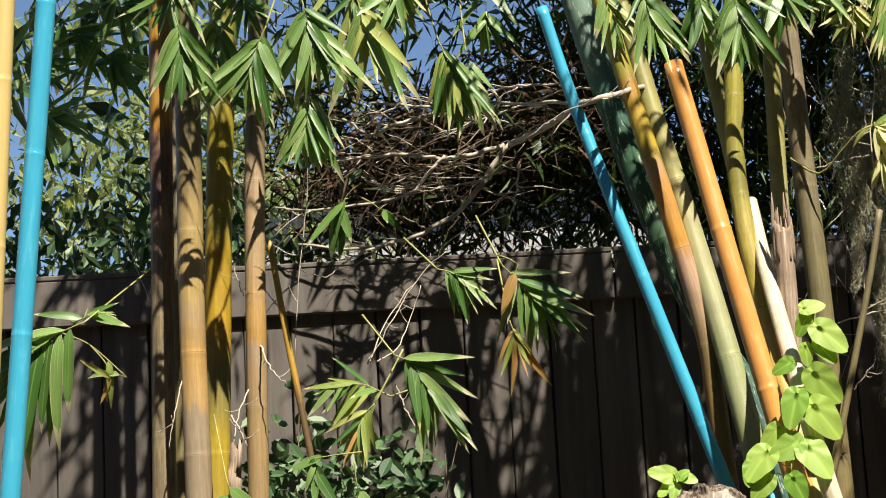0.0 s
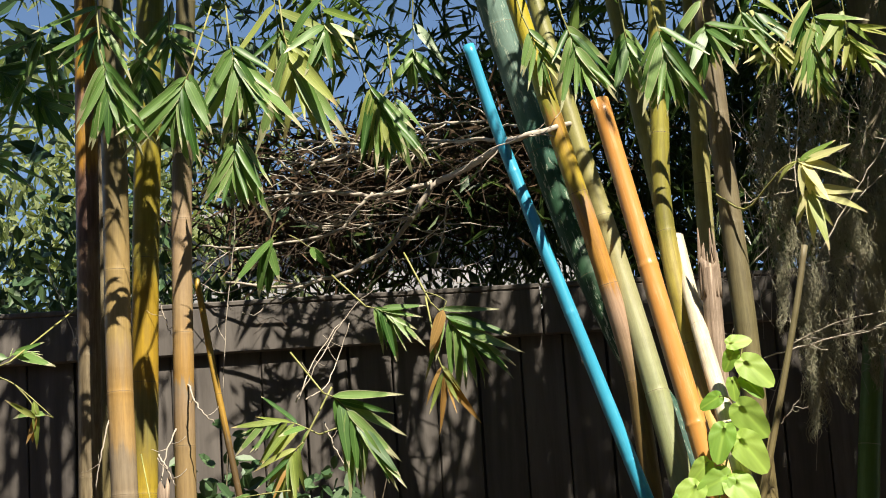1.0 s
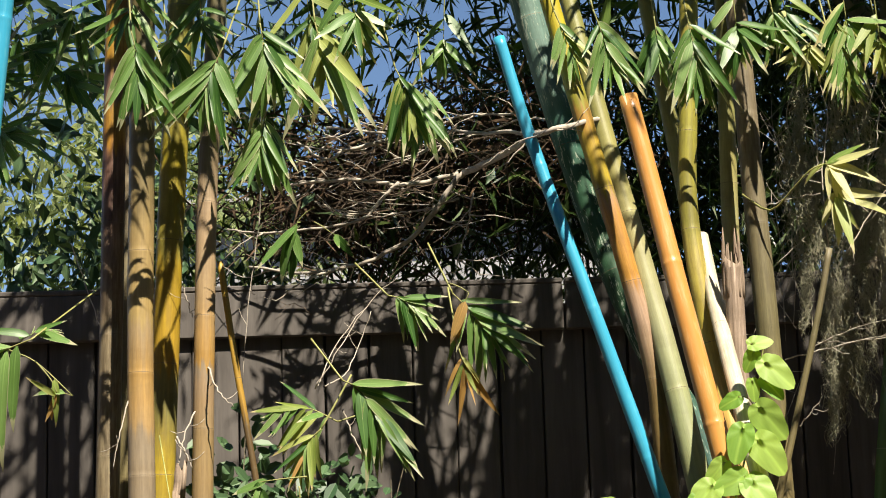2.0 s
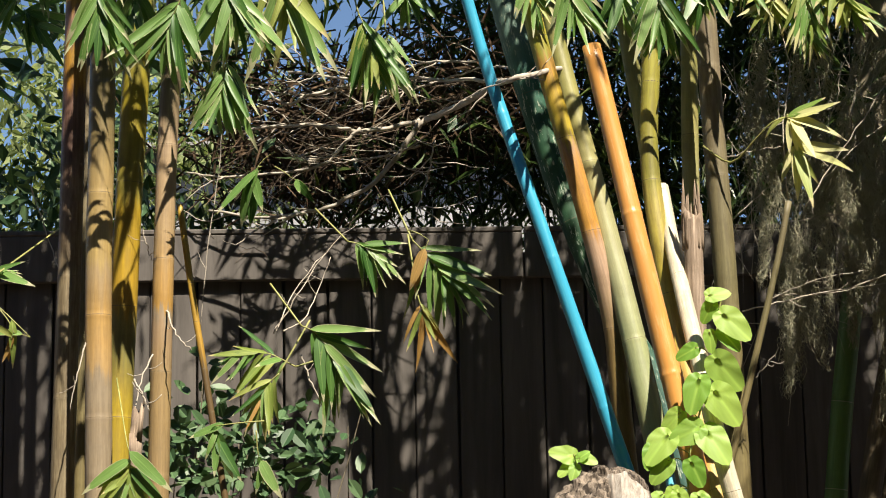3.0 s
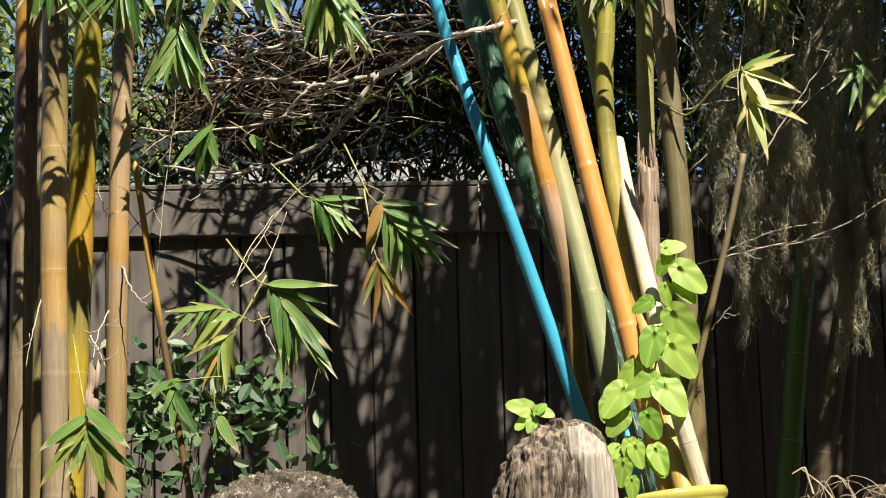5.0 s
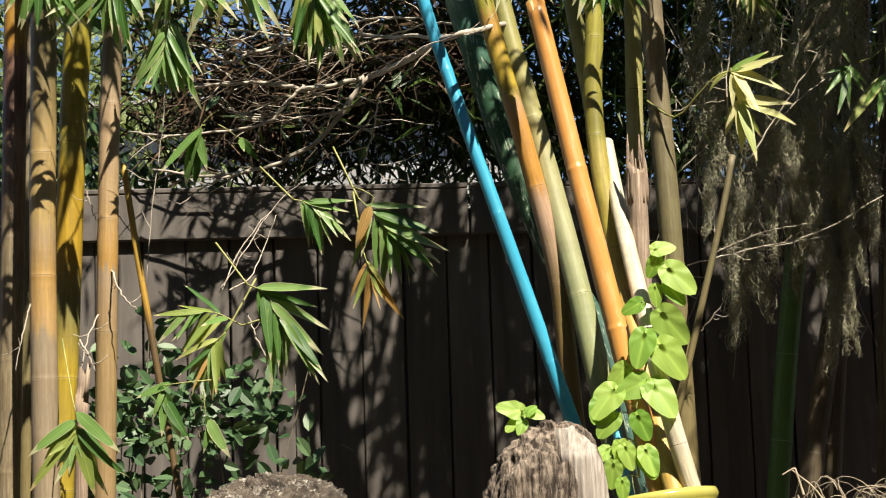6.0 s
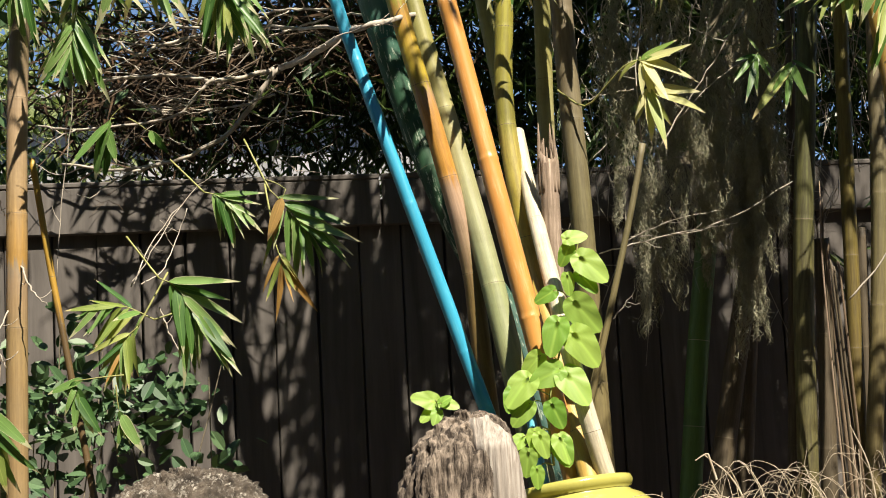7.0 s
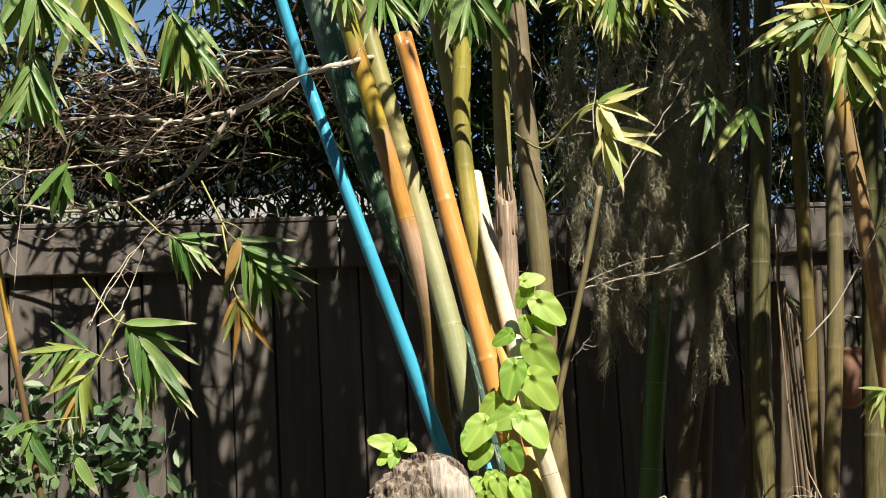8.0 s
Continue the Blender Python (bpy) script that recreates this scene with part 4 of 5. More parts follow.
frond("hanging bamboo spray of green blades with one orange leaf", [(-0.458, 5.100, 1.761), (-0.423, 5.100, 1.723), (-0.388, 5.100, 1.677), (-0.357, 5.100, 1.635)], 14, 0.144, "green", 0.35)
frond("small green bamboo spray over the fence rail", [(-0.647, 5.200, 1.782), (-0.610, 5.200, 1.771), (-0.569, 5.200, 1.745)], 8, 0.110, "green", 0.60)
frond("small drooping spray of yellowing bamboo blades", [(-0.447, 5.100, 1.611), (-0.435, 5.100, 1.570), (-0.429, 5.100, 1.547)], 7, 0.112, "yellow yellow dry", 0.60)
frond("large drooping fan of green bamboo blades by the blue pole", [(-1.513, 4.750, 1.632), (-1.581, 4.750, 1.607), (-1.649, 4.750, 1.568), (-1.680, 4.750, 1.511)], 15, 0.249, "green", 0.75, hold=(-1.475, 5.32, 1.88))
frond("small fan of hanging green bamboo blades", [(-0.936, 4.950, 2.261), (-0.946, 4.950, 2.191), (-0.959, 4.950, 2.130)], 12, 0.148, "green", 0.45)
frond("fan of light green bamboo blades spreading across the culms", [(-1.019, 4.800, 2.397), (-1.050, 4.800, 2.333), (-1.070, 4.800, 2.277)], 13, 0.170, "green", 0.45)
frond("large bright fan of hanging bamboo blades", [(-0.939, 4.900, 2.491), (-0.927, 4.900, 2.432), (-0.903, 4.900, 2.373)], 15, 0.178, "green", 0.50)
frond("hanging dull green bamboo blades", [(-0.805, 5.000, 2.517), (-0.789, 5.000, 2.449), (-0.769, 5.000, 2.397)], 10, 0.197, "green yellow", 0.70)
frond("olive green bamboo blades hanging over the dead twigs", [(-0.621, 5.300, 2.463), (-0.596, 5.300, 2.409), (-0.580, 5.300, 2.347)], 15, 0.167, "green green yellow", 0.75)
frond("dull green bamboo blades hanging over the dead twigs", [(-0.560, 5.450, 2.469), (-0.552, 5.450, 2.405), (-0.562, 5.450, 2.360)], 11, 0.146, "green", 0.80)
frond("cluster of hanging bamboo blades before the tan culms", [(-1.254, 4.750, 2.441), (-1.237, 4.750, 2.367), (-1.233, 4.750, 2.310)], 14, 0.150, "green", 0.55)
frond("shaded green bamboo blades among the culm tops", [(-1.219, 5.000, 2.520), (-1.202, 5.000, 2.459), (-1.210, 5.000, 2.400)], 10, 0.134, "green", 0.60)
frond("broad light green bamboo blades above the orange pole", [(-0.040, 4.650, 2.389), (-0.016, 4.650, 2.313), (0.000, 4.650, 2.256)], 10, 0.132, "green", 0.50)
frond("hanging fan of green bamboo blades over the bundle", [(0.198, 4.800, 2.417), (0.212, 4.800, 2.330), (0.219, 4.800, 2.263)], 16, 0.137, "green", 0.50)
frond("green bamboo blades above the culm tops", [(0.117, 4.900, 2.444), (0.124, 4.900, 2.375), (0.127, 4.900, 2.326)], 10, 0.112, "green", 0.60)
frond("pale yellowish bamboo blades hanging at the top", [(0.583, 4.950, 2.447), (0.602, 4.950, 2.367), (0.617, 4.950, 2.298)], 13, 0.108, "green yellow green", 0.60)
frond("yellowing bamboo blades over the far culms", [(0.425, 4.900, 2.448), (0.436, 4.900, 2.389)], 9, 0.107, "yellow green green", 0.60)
frond("light green bamboo blades over the golden culm", [(-0.146, 4.900, 2.477), (-0.120, 4.900, 2.407), (-0.098, 4.900, 2.347)], 8, 0.112, "green yellow", 0.60)
frond("bright fan of bamboo blades over the golden culm", [(1.128, 4.700, 2.139), (1.153, 4.700, 2.089), (1.149, 4.700, 2.042)], 12, 0.142, "yellow green yellow", 0.40)
frond("yellow-green bamboo blades at the top of the grove", [(1.223, 4.750, 2.219), (1.169, 4.750, 2.195), (1.107, 4.750, 2.172)], 9, 0.126, "yellow green", 0.35)
frond("sunlit bamboo blades at the edge of the grove", [(1.305, 4.780, 2.091), (1.284, 4.780, 2.047), (1.255, 4.780, 2.013)], 8, 0.127, "yellow green", 0.35, hold=(1.21, 4.93, 2.12))
frond("dry tan bamboo blades hanging at the top", [(0.597, 5.100, 2.393), (0.612, 5.100, 2.335), (0.636, 5.100, 2.287)], 12, 0.099, "yellow pale green", 0.60)
frond("sunlit yellow-green bamboo blades over the leaning culm", [(1.254, 4.720, 2.262), (1.235, 4.720, 2.192), (1.222, 4.720, 2.140)], 11, 0.135, "yellow pale green", 0.40, hold=(1.20, 4.92, 2.2))
frond("pale yellow-green bamboo blades reaching out of the grove", [(1.116, 4.800, 2.258), (1.067, 4.800, 2.197), (1.029, 4.800, 2.154)], 9, 0.120, "yellow pale green", 0.30)
frond("sunlit pale bamboo blades at the edge of the grove", [(1.290, 4.750, 2.198), (1.261, 4.750, 2.155), (1.239, 4.750, 2.103)], 9, 0.125, "yellow pale green", 0.35, hold=(1.21, 4.93, 2.15))

def fan(crown, reach, count, lean, colours, label, y_stem=0.02, width=1.0):
    """A spray that hangs from above: blades spread downward about a leaning axis (degrees from straight down, to the right)."""
    crown = Vector(crown)
    tips = []
    for k in range(count):
        a = radians(lean + (k / (count - 1) - 0.5) * 130 + random.uniform(-9, 9))
        r = reach * random.uniform(0.75, 1.1) * (1 - 0.25 * abs(k / (count - 1) - 0.5))
        tips.append(tuple(crown + Vector((math.sin(a) * r, random.uniform(-0.06, 0.02), -math.cos(a) * r))))
    rise = Vector((-math.sin(radians(lean)) * 0.3, y_stem, 1.0)).normalized()
    spray("leaf_spray", label, [crown + rise * 0.22, crown + rise * 0.1, crown], tips, colours, count // 2 + 3, width * 0.88, spread=0.13)


for crown, reach, lean, colours, label in (
        ((-1.276, 4.850, 2.549), 0.2, -15, "green", "hanging green bamboo blades over the orange culm"),
        ((-1.112, 4.950, 2.541), 0.17, 10, "green", "shaded green bamboo blades among the culm tops"),
        ((-0.830, 5.050, 2.563), 0.2, 15, "green yellow", "hanging bamboo blades with pale dry tips"),
        ((-0.497, 5.500, 2.606), 0.16, -10, "green", "dull green bamboo blades in the shade"),
        ((0.331, 4.900, 2.412), 0.16, 10, "green", "green bamboo blades over the dusky culm"),
        ((0.463, 4.950, 2.465), 0.15, 15, "yellow green", "yellowing bamboo blades over the far culms"),
        ((0.552, 5.200, 2.437), 0.15, -10, "yellow pale", "dry straw bamboo blades under the crown"),
        ((0.714, 5.000, 2.367), 0.14, 30, "yellow green", "pale bamboo blades under the crown"),
        ((-0.696, 5.000, 2.550), 0.17, 5, "green yellow", "dull green bamboo blades under the crown"),
        ((0.622, 4.950, 2.418), 0.15, 10, "yellow green", "yellowing bamboo blades over the far culms"),
        ((0.705, 4.950, 2.363), 0.12, 10, "yellow", "straw-yellow bamboo blades over the far culms"),
        ((-2.286, 7.000, 3.161), 0.3, 60, "green", "large dark drooping blades behind the fence"),
        ((-2.127, 7.000, 3.062), 0.3, 30, "green", "large dark drooping blades behind the fence"),
        ((-2.45, 6.900, 3.02), 0.3, 75, "green", "large dark drooping blades behind the fence"),
        ((-2.34, 6.800, 2.78), 0.32, 70, "green", "large dark drooping blades behind the fence"),
        ((-2.05, 6.900, 3.22), 0.26, 20, "green", "large dark drooping blades behind the fence")):
    fan(crown, reach, random.randint(7, 10), lean, colours, label)

# ---- heart-leaved vine ----
def heart(material, n=14):
    """A heart-shaped blade of length 1 along y, cupped, with a pointed tip."""
    v, uv, f = [(0, 0.0, 0)], [(0.5, 0)], []
    rings = 4
    for j in range(1, rings + 1):
        q = j / rings
        for k in range(2 * n + 1):
            a = math.pi * k / n
            r = 0.5 * (1 - 0.2 * math.cos(a)) * (1 + 0.5 * max(0, math.cos(a - math.pi)) ** 7 - 0.24 * max(0, math.cos(a)) ** 14)
            x, y = 0.9 * r * math.sin(a) * q, 0.06 - r * math.cos(a) * q + 0.1 * q
            v.append((x, y, 0.07 * abs(x) - 0.12 * y * y + 0.025 * math.sin(7 * a) * q * q))
            uv.append((0.5 + x * 0.9, min(0.99, max(0, y))))
    w = 2 * n + 1
    for k in range(2 * n):
        f.append((0, 1 + k, 2 + k))
    for j in range(rings - 1):
        for k in range(2 * n):
            a = 1 + j * w + k
            f.append((a, a + w, a + w + 1, a + 1))
    me = bpy.data.meshes.new("leaf")
    me.from_pydata(v, [], f)
    layer = me.uv_layers.new(name="UVMap")
    for loop in me.loops:
        layer.data[loop.index].uv = uv[loop.vertex_index]
    me.polygons.foreach_set("use_smooth", [True] * len(me.polygons))
    me.materials.append(material)
    return me


HEART = heart(VINE_LEAF)


def vine(name, label, stem, leaves, y):
    line = spline(stem, 24)
    root = thing(name, line[0], label, "vine")
    v, f, uv = tube_data(line, [0.0032 - 0.0018 * i / 24 for i in range(25)], 6)
    adopt(root, mesh_ob("stem", v, f, STEM_MAT, uvs=uv))
    for (base, tip) in leaves:
        base, tip = Vector(base), Vector(tip)
        near = min(line, key=lambda q: (q - base).length)
        mid = near.lerp(base, 0.5) + Vector((0, -0.01, 0.01))
        v, f, uv = tube_data(spline([near, mid, base], 6), [0.0014] * 7, 5)
        stalk = adopt(root, mesh_ob("petiole", v, f, STEM_MAT, uvs=uv))
        tip = base + (tip - base) * 0.88 + Vector((0, random.uniform(-0.02, 0.005), 0))
        put_leaf(stalk, HEART, aim(base, tip, (random.uniform(-0.35, 0.35), -1, random.uniform(0.0, 0.7)), random.uniform(0.85, 1.0)))
    return root


vine("climbing_vine", "bright yellow-green heart-leaved vine climbing the pole bundle",
     [(0.234, 4.550, 0.970), (0.229, 4.550, 1.103), (0.264, 4.570, 1.236), (0.300, 4.580, 1.371), (0.322, 4.600, 1.482), (0.331, 4.600, 1.523)],
     [((0.294, 4.560, 1.508), (0.352, 4.560, 1.516)), ((0.323, 4.540, 1.460), (0.392, 4.540, 1.394)), ((0.302, 4.560, 1.489), (0.276, 4.560, 1.438)), ((0.321, 4.550, 1.421), (0.366, 4.550, 1.370)),
      ((0.291, 4.540, 1.418), (0.297, 4.540, 1.364)), ((0.258, 4.550, 1.383), (0.207, 4.550, 1.356)), ((0.303, 4.540, 1.355), (0.363, 4.540, 1.272)), ((0.261, 4.500, 1.304), (0.233, 4.500, 1.216)),
      ((0.294, 4.505, 1.276), (0.358, 4.510, 1.189)), ((0.214, 4.520, 1.228), (0.169, 4.520, 1.177)), ((0.258, 4.500, 1.191), (0.183, 4.500, 1.158)), ((0.271, 4.505, 1.184), (0.325, 4.500, 1.101)),
      ((0.184, 4.500, 1.175), (0.125, 4.500, 1.105)), ((0.233, 4.490, 1.112), (0.262, 4.490, 1.048)), ((0.181, 4.500, 1.116), (0.138, 4.500, 1.059)), ((0.190, 4.490, 1.049), (0.199, 4.490, 0.983)),
      ((0.163, 4.500, 1.038), (0.122, 4.500, 1.001)), ((0.247, 4.480, 1.033), (0.270, 4.480, 0.966)), ((0.201, 4.480, 1.041), (0.217, 4.480, 0.981)), ((0.173, 4.480, 1.003), (0.163, 4.480, 0.938)), ((0.246, 4.480, 1.025), (0.268, 4.480, 0.959)),
      ((0.190, 4.470, 0.963), (0.193, 4.470, 0.911)), ((0.149, 4.500, 1.150), (0.132, 4.500, 1.091))], 4.5)
vine("seedling", "small heart-leaved seedling growing behind the stump",
     [(-0.02, 4.42, 0.0), (-0.039, 4.420, 0.884), (-0.035, 4.420, 1.076), (-0.037, 4.420, 1.115)],
     [((-0.034, 4.400, 1.124), (-0.094, 4.400, 1.140)), ((-0.037, 4.400, 1.108), (-0.075, 4.400, 1.080)), ((-0.017, 4.380, 1.122), (0.021, 4.380, 1.107)), ((-0.031, 4.380, 1.102), (-0.042, 4.380, 1.066)), ((-0.024, 4.370, 1.118), (0.003, 4.370, 1.136))], 4.4)

# ---- dead branches on the fence ----
def branch(points, r0, r1, n=16, sides=7, wiggle=0.012):
    line = spline(points, n)
    for i in range(1, n):
        line[i] = line[i] + Vector((random.uniform(-1, 1), random.uniform(-1, 1), random.uniform(-1, 1))) * wiggle
    return tube_data(line, [r0 + (r1 - r0) * i / n for i in range(n + 1)], sides)


dead = thing("dead_branch", (-0.182, 5.900, 2.431), "dry grey leafless branch arching over the fence", "branch")
rng = random.Random(4)
DEAD_LIMBS = (([(-0.03, 5.06, 2.215), (-0.153, 4.760, 2.113), (-0.233, 5.000, 2.151), (-0.352, 5.500, 2.229), (-0.481, 5.900, 2.290)], 0.006, 0.0105),
         ([(-0.481, 5.900, 2.290), (-0.517, 5.900, 2.258), (-0.574, 5.900, 2.175), (-0.651, 5.900, 2.088), (-0.763, 5.900, 2.033), (-0.866, 5.900, 2.004), (-1.010, 5.900, 1.992), (-1.175, 5.900, 2.02)], 0.010, 0.004),
         ([(-0.866, 5.900, 2.004), (-0.951, 5.870, 1.978), (-1.05, 5.860, 1.93)], 0.005, 0.003),
         ([(-0.500, 5.920, 2.293), (-0.651, 5.920, 2.265), (-0.772, 5.920, 2.279), (-0.875, 5.920, 2.293), (-1.05, 5.95, 2.29)], 0.008, 0.005),
         ([(-0.190, 4.850, 2.128), (-0.232, 5.000, 2.172), (-0.367, 5.500, 2.309), (-0.514, 5.900, 2.426), (-0.749, 5.900, 2.436), (-0.926, 5.950, 2.476)], 0.006, 0.004),
         ([(-0.700, 5.850, 2.41), (-0.734, 5.850, 2.393), (-0.855, 5.850, 2.371), (-0.911, 5.850, 2.344), (-1.005, 5.850, 2.405)], 0.008, 0.003),
         ([(-0.690, 5.900, 2.270), (-0.734, 5.900, 2.234), (-0.799, 5.900, 2.162), (-0.912, 5.900, 2.137), (-1.119, 5.900, 2.126), (-1.25, 5.92, 2.15)], 0.006, 0.003),
         ([(-0.499, 5.880, 2.202), (-0.610, 5.880, 2.173), (-0.732, 5.880, 2.164)], 0.004, 0.002),
         ([(-0.446, 5.800, 2.199), (-0.477, 5.800, 2.061), (-0.525, 5.800, 1.915)], 0.003, 0.0015),
         ([(-0.942, 5.800, 2.196), (-0.823, 5.800, 2.141)], 0.003, 0.002),
         ([(-0.300, 5.700, 2.42), (-0.48, 5.85, 2.46), (-0.65, 5.95, 2.44), (-0.85, 5.95, 2.5)], 0.004, 0.002),
         ([(-0.150, 5.500, 2.33), (-0.27, 5.700, 2.40), (-0.42, 5.800, 2.39), (-0.62, 5.85, 2.35)], 0.004, 0.002))
for pts, r0, r1 in DEAD_LIMBS:
    b = branch(pts, r0, r1, 24, 8, 0.0035)
    limb = adopt(dead, mesh_ob("limb", b[0], b[1], TWIG_MAT, uvs=b[2]))
    line = spline(pts, 16)
    for k in range(8):
        q = line[random.randint(3, 15)]
        a = random.uniform(-0.7, 0.7) + (math.pi if random.random() < 0.8 else 0)
        d = Vector((math.cos(a), random.uniform(-0.3, 0.2), math.sin(a) * 0.9)) * random.uniform(0.06, 0.2)
        t = branch([q, q + d * 0.5 + Vector((0, 0, random.uniform(-0.03, 0.02))), q + d], 0.0024, 0.0009, 7, 5, 0.003)
        mesh_ob("side_twig", t[0], t[1], TWIG_MAT, limb, uvs=t[2])

# long thin twigs swept out from the limbs, forking towards their ends
tangle = Bag()
for k in range(85):
    pts, r0, r1 = rng.choice(DEAD_LIMBS[1:2] + DEAD_LIMBS[3:7] + DEAD_LIMBS[3:5] + DEAD_LIMBS[10:])
    line = spline(pts, 16)
    q = line[rng.randint(0, 16)] + Vector((rng.gauss(0, 0.05), rng.uniform(0.0, 0.35), rng.gauss(0.03, 0.05)))
    if q.y < 5.7:
        continue
    a = math.pi + rng.gauss(0, 0.38)
    if rng.random() < 0.22:
        a = rng.gauss(-math.pi / 2, 0.5)
    length = rng.uniform(0.1, 0.42)
    d = Vector((math.cos(a), rng.uniform(-0.3, 0.3), math.sin(a))) * length
    r = rng.choice((0.0008, 0.001, 0.0012, 0.0015, 0.002, 0.0026))
    way = spline([q, q + d * 0.5 + Vector((0, 0, rng.uniform(-0.04, 0.04))), q + d + Vector((0, 0, rng.uniform(-0.05, 0.03)))], 8)
    for i in range(1, 8):
        way[i] = way[i] + Vector((rng.uniform(-1, 1), 0, rng.uniform(-1, 1))) * 0.003
    tangle.add(tube_data(way, [r * (1.2 - 0.1 * i) for i in range(9)], 5, caps=False))
    for j in range(3):
        p = way[rng.randint(2, 7)]
        e = (d.normalized() + Vector((rng.gauss(0, 0.6), rng.gauss(0, 0.4), rng.gauss(0, 0.6)))).normalized() * rng.uniform(0.03, 0.12)
        tangle.add(tube_data([p, p + e * 0.5 + Vector((0, 0, 0.004)), p + e], [r * 0.6, r * 0.5, r * 0.3], 4, caps=False))
OLD_TWIG_MAT = wood_material("old_twig", (0.05, 0.035, 0.024), (0.23, 0.17, 0.12), (30, 30, 30), 0.9, 0.001)
THATCH_MAT = wood_material("dead_thatch", (0.03, 0.017, 0.009), (0.15, 0.088, 0.045), (30, 30, 30), 0.9, 0.001)
thatch = Bag()
for k in range(110):
    p = Vector((rng.uniform(-1.2, -0.1), rng.uniform(6.3, 6.85), rng.gauss(2.48, 0.1)))
    if p.x > -0.5 and p.z < 2.42:
        continue
    a = rng.uniform(0, 2 * math.pi)
    d = Vector((math.cos(a), rng.uniform(-0.4, 0.4), math.sin(a) * 0.7 - 0.2)) * rng.uniform(0.05, 0.2)
    thatch.add(tube_data([p, p + d * 0.5 + Vector((0, 0, 0.01)), p + d], [0.0012, 0.0016, 0.0006], 3, caps=False))
mat_rng = random.Random(41)
for centre, spread, count in (((-0.8, 6.8, 2.52), (0.6, 0.3, 0.22), 1900), ((-0.98, 6.8, 2.38), (0.3, 0.3, 0.22), 450), ((-0.3, 6.8, 2.62), (0.5, 0.3, 0.2), 700)):
    for k in range(count):
        p = Vector([c + mat_rng.gauss(0, 0.5) * q for c, q in zip(centre, spread)])
        d = Vector((mat_rng.gauss(0, 1), mat_rng.gauss(0, 0.6), mat_rng.gauss(-0.6, 0.7))).normalized() * mat_rng.uniform(0.08, 0.2)
        w = d.cross(Vector((mat_rng.gauss(0, 1), mat_rng.gauss(0, 1), mat_rng.gauss(0, 1)))).normalized() * 0.0045
        thatch.add(([p - w, p + w, p + d * 0.6 + w * 0.8, p + d, p + d * 0.6 - w * 0.8], [(0, 1, 2, 3, 4)], [(0, 0), (1, 0), (1, 0.6), (0.5, 1), (0, 0.6)]))
tagged(thatch.make("dead_thatch", THATCH_MAT), "dark brown thatch of dead bamboo leaves and stalks behind the fence", "twigs", kind="stuff")
tagged(tangle.make("twig_tangle", OLD_TWIG_MAT), "dense tangle of dry leafless twigs lying over the fence", "twigs", kind="stuff")

# ---- leaf masses ----
def leaf_cloud(bag, rng, centre, spread, count, length, aspect, hang=0.6, clump=12, loose=0.12):
    """Clumps of small folded leaves round a centre; hang 1 lets all tips point down."""
    made = 0
    while made < count:
        c = Vector((rng.gauss(0, 0.5), rng.gauss(0, 0.5), rng.gauss(0, 0.5)))
        c = Vector(centre) + Vector((c.x * spread[0], c.y * spread[1], c.z * spread[2]))
        for k in range(rng.randint(clump // 2, clump)):
            b = c + Vector((rng.gauss(0, loose), rng.gauss(0, loose), rng.gauss(0, loose * 0.8)))
            d = Vector((rng.gauss(0, 1), rng.gauss(0, 1), rng.gauss(0, 0.7) - hang * 1.6)).normalized() * length * rng.uniform(0.6, 1.25)
            s = d.cross(Vector((rng.gauss(0, 1), rng.gauss(0, 1), rng.gauss(0, 1)))).normalized() * d.length * aspect * 0.5
            up = d.cross(s).normalized() * d.length * 0.05
            m = b + d * 0.45
            bag.add(([b, m + s + up, b + d, m - s + up, m], [(0, 4, 1), (1, 4, 2), (2, 4, 3), (3, 4, 0)], [(0.5, 0), (1, 0.45), (0.5, 0.9), (0, 0.45), (0.5, 0.45)]))
            made += 1


def oval_cloud(bag, rng, centre, spread, count, length, aspect, hang=0.2, clump=7, loose=0.05):
    """Twigs of a broad-leaved shrub with oval, cupped leaves."""
    made = 0
    while made < count:
        c = Vector(centre) + Vector([rng.uniform(-1, 1) * q for q in spread])
        for k in range(clump):
            b = c + Vector([rng.gauss(0, loose) for _ in range(3)])
            d = Vector((rng.gauss(0, 1), rng.gauss(-0.4, 0.8), rng.gauss(0.1, 0.7) - hang)).normalized() * length * rng.uniform(0.7, 1.2)
            s = d.cross(Vector((rng.gauss(0, 0.5), rng.gauss(-1, 0.4), rng.gauss(0.5, 0.5)))).normalized() * d.length * aspect * 0.5
            up = s.cross(d).normalized() * d.length * 0.1
            rim = [(0, 0), (0.7, 0.22), (1, 0.5), (0.75, 0.8), (0, 1.0), (-0.75, 0.8), (-1, 0.5), (-0.7, 0.22)]
            v = [b + d * q + s * p + up * abs(p) for p, q in rim] + [b + d * 0.5]
            bag.add((v, [(8, i, (i + 1) % 8) for i in range(8)], [(0.5 + 0.45 * p, min(q, 0.95)) for p, q in rim] + [(0.5, 0.5)]))
            made += 1


def thicket(name, label, category, clouds, material, seed, kind="stuff", make=leaf_cloud, **kw):
    bag, rng = Bag(), random.Random(seed)
    for centre, spread, count, length, aspect in clouds:
        make(bag, rng, centre, spread, count, length, aspect, **kw)
    ob = bag.make(name, material)
    ob.data.polygons.foreach_set("use_smooth", [False] * len(ob.data.polygons))
    return tagged(ob, label, category, kind=kind)


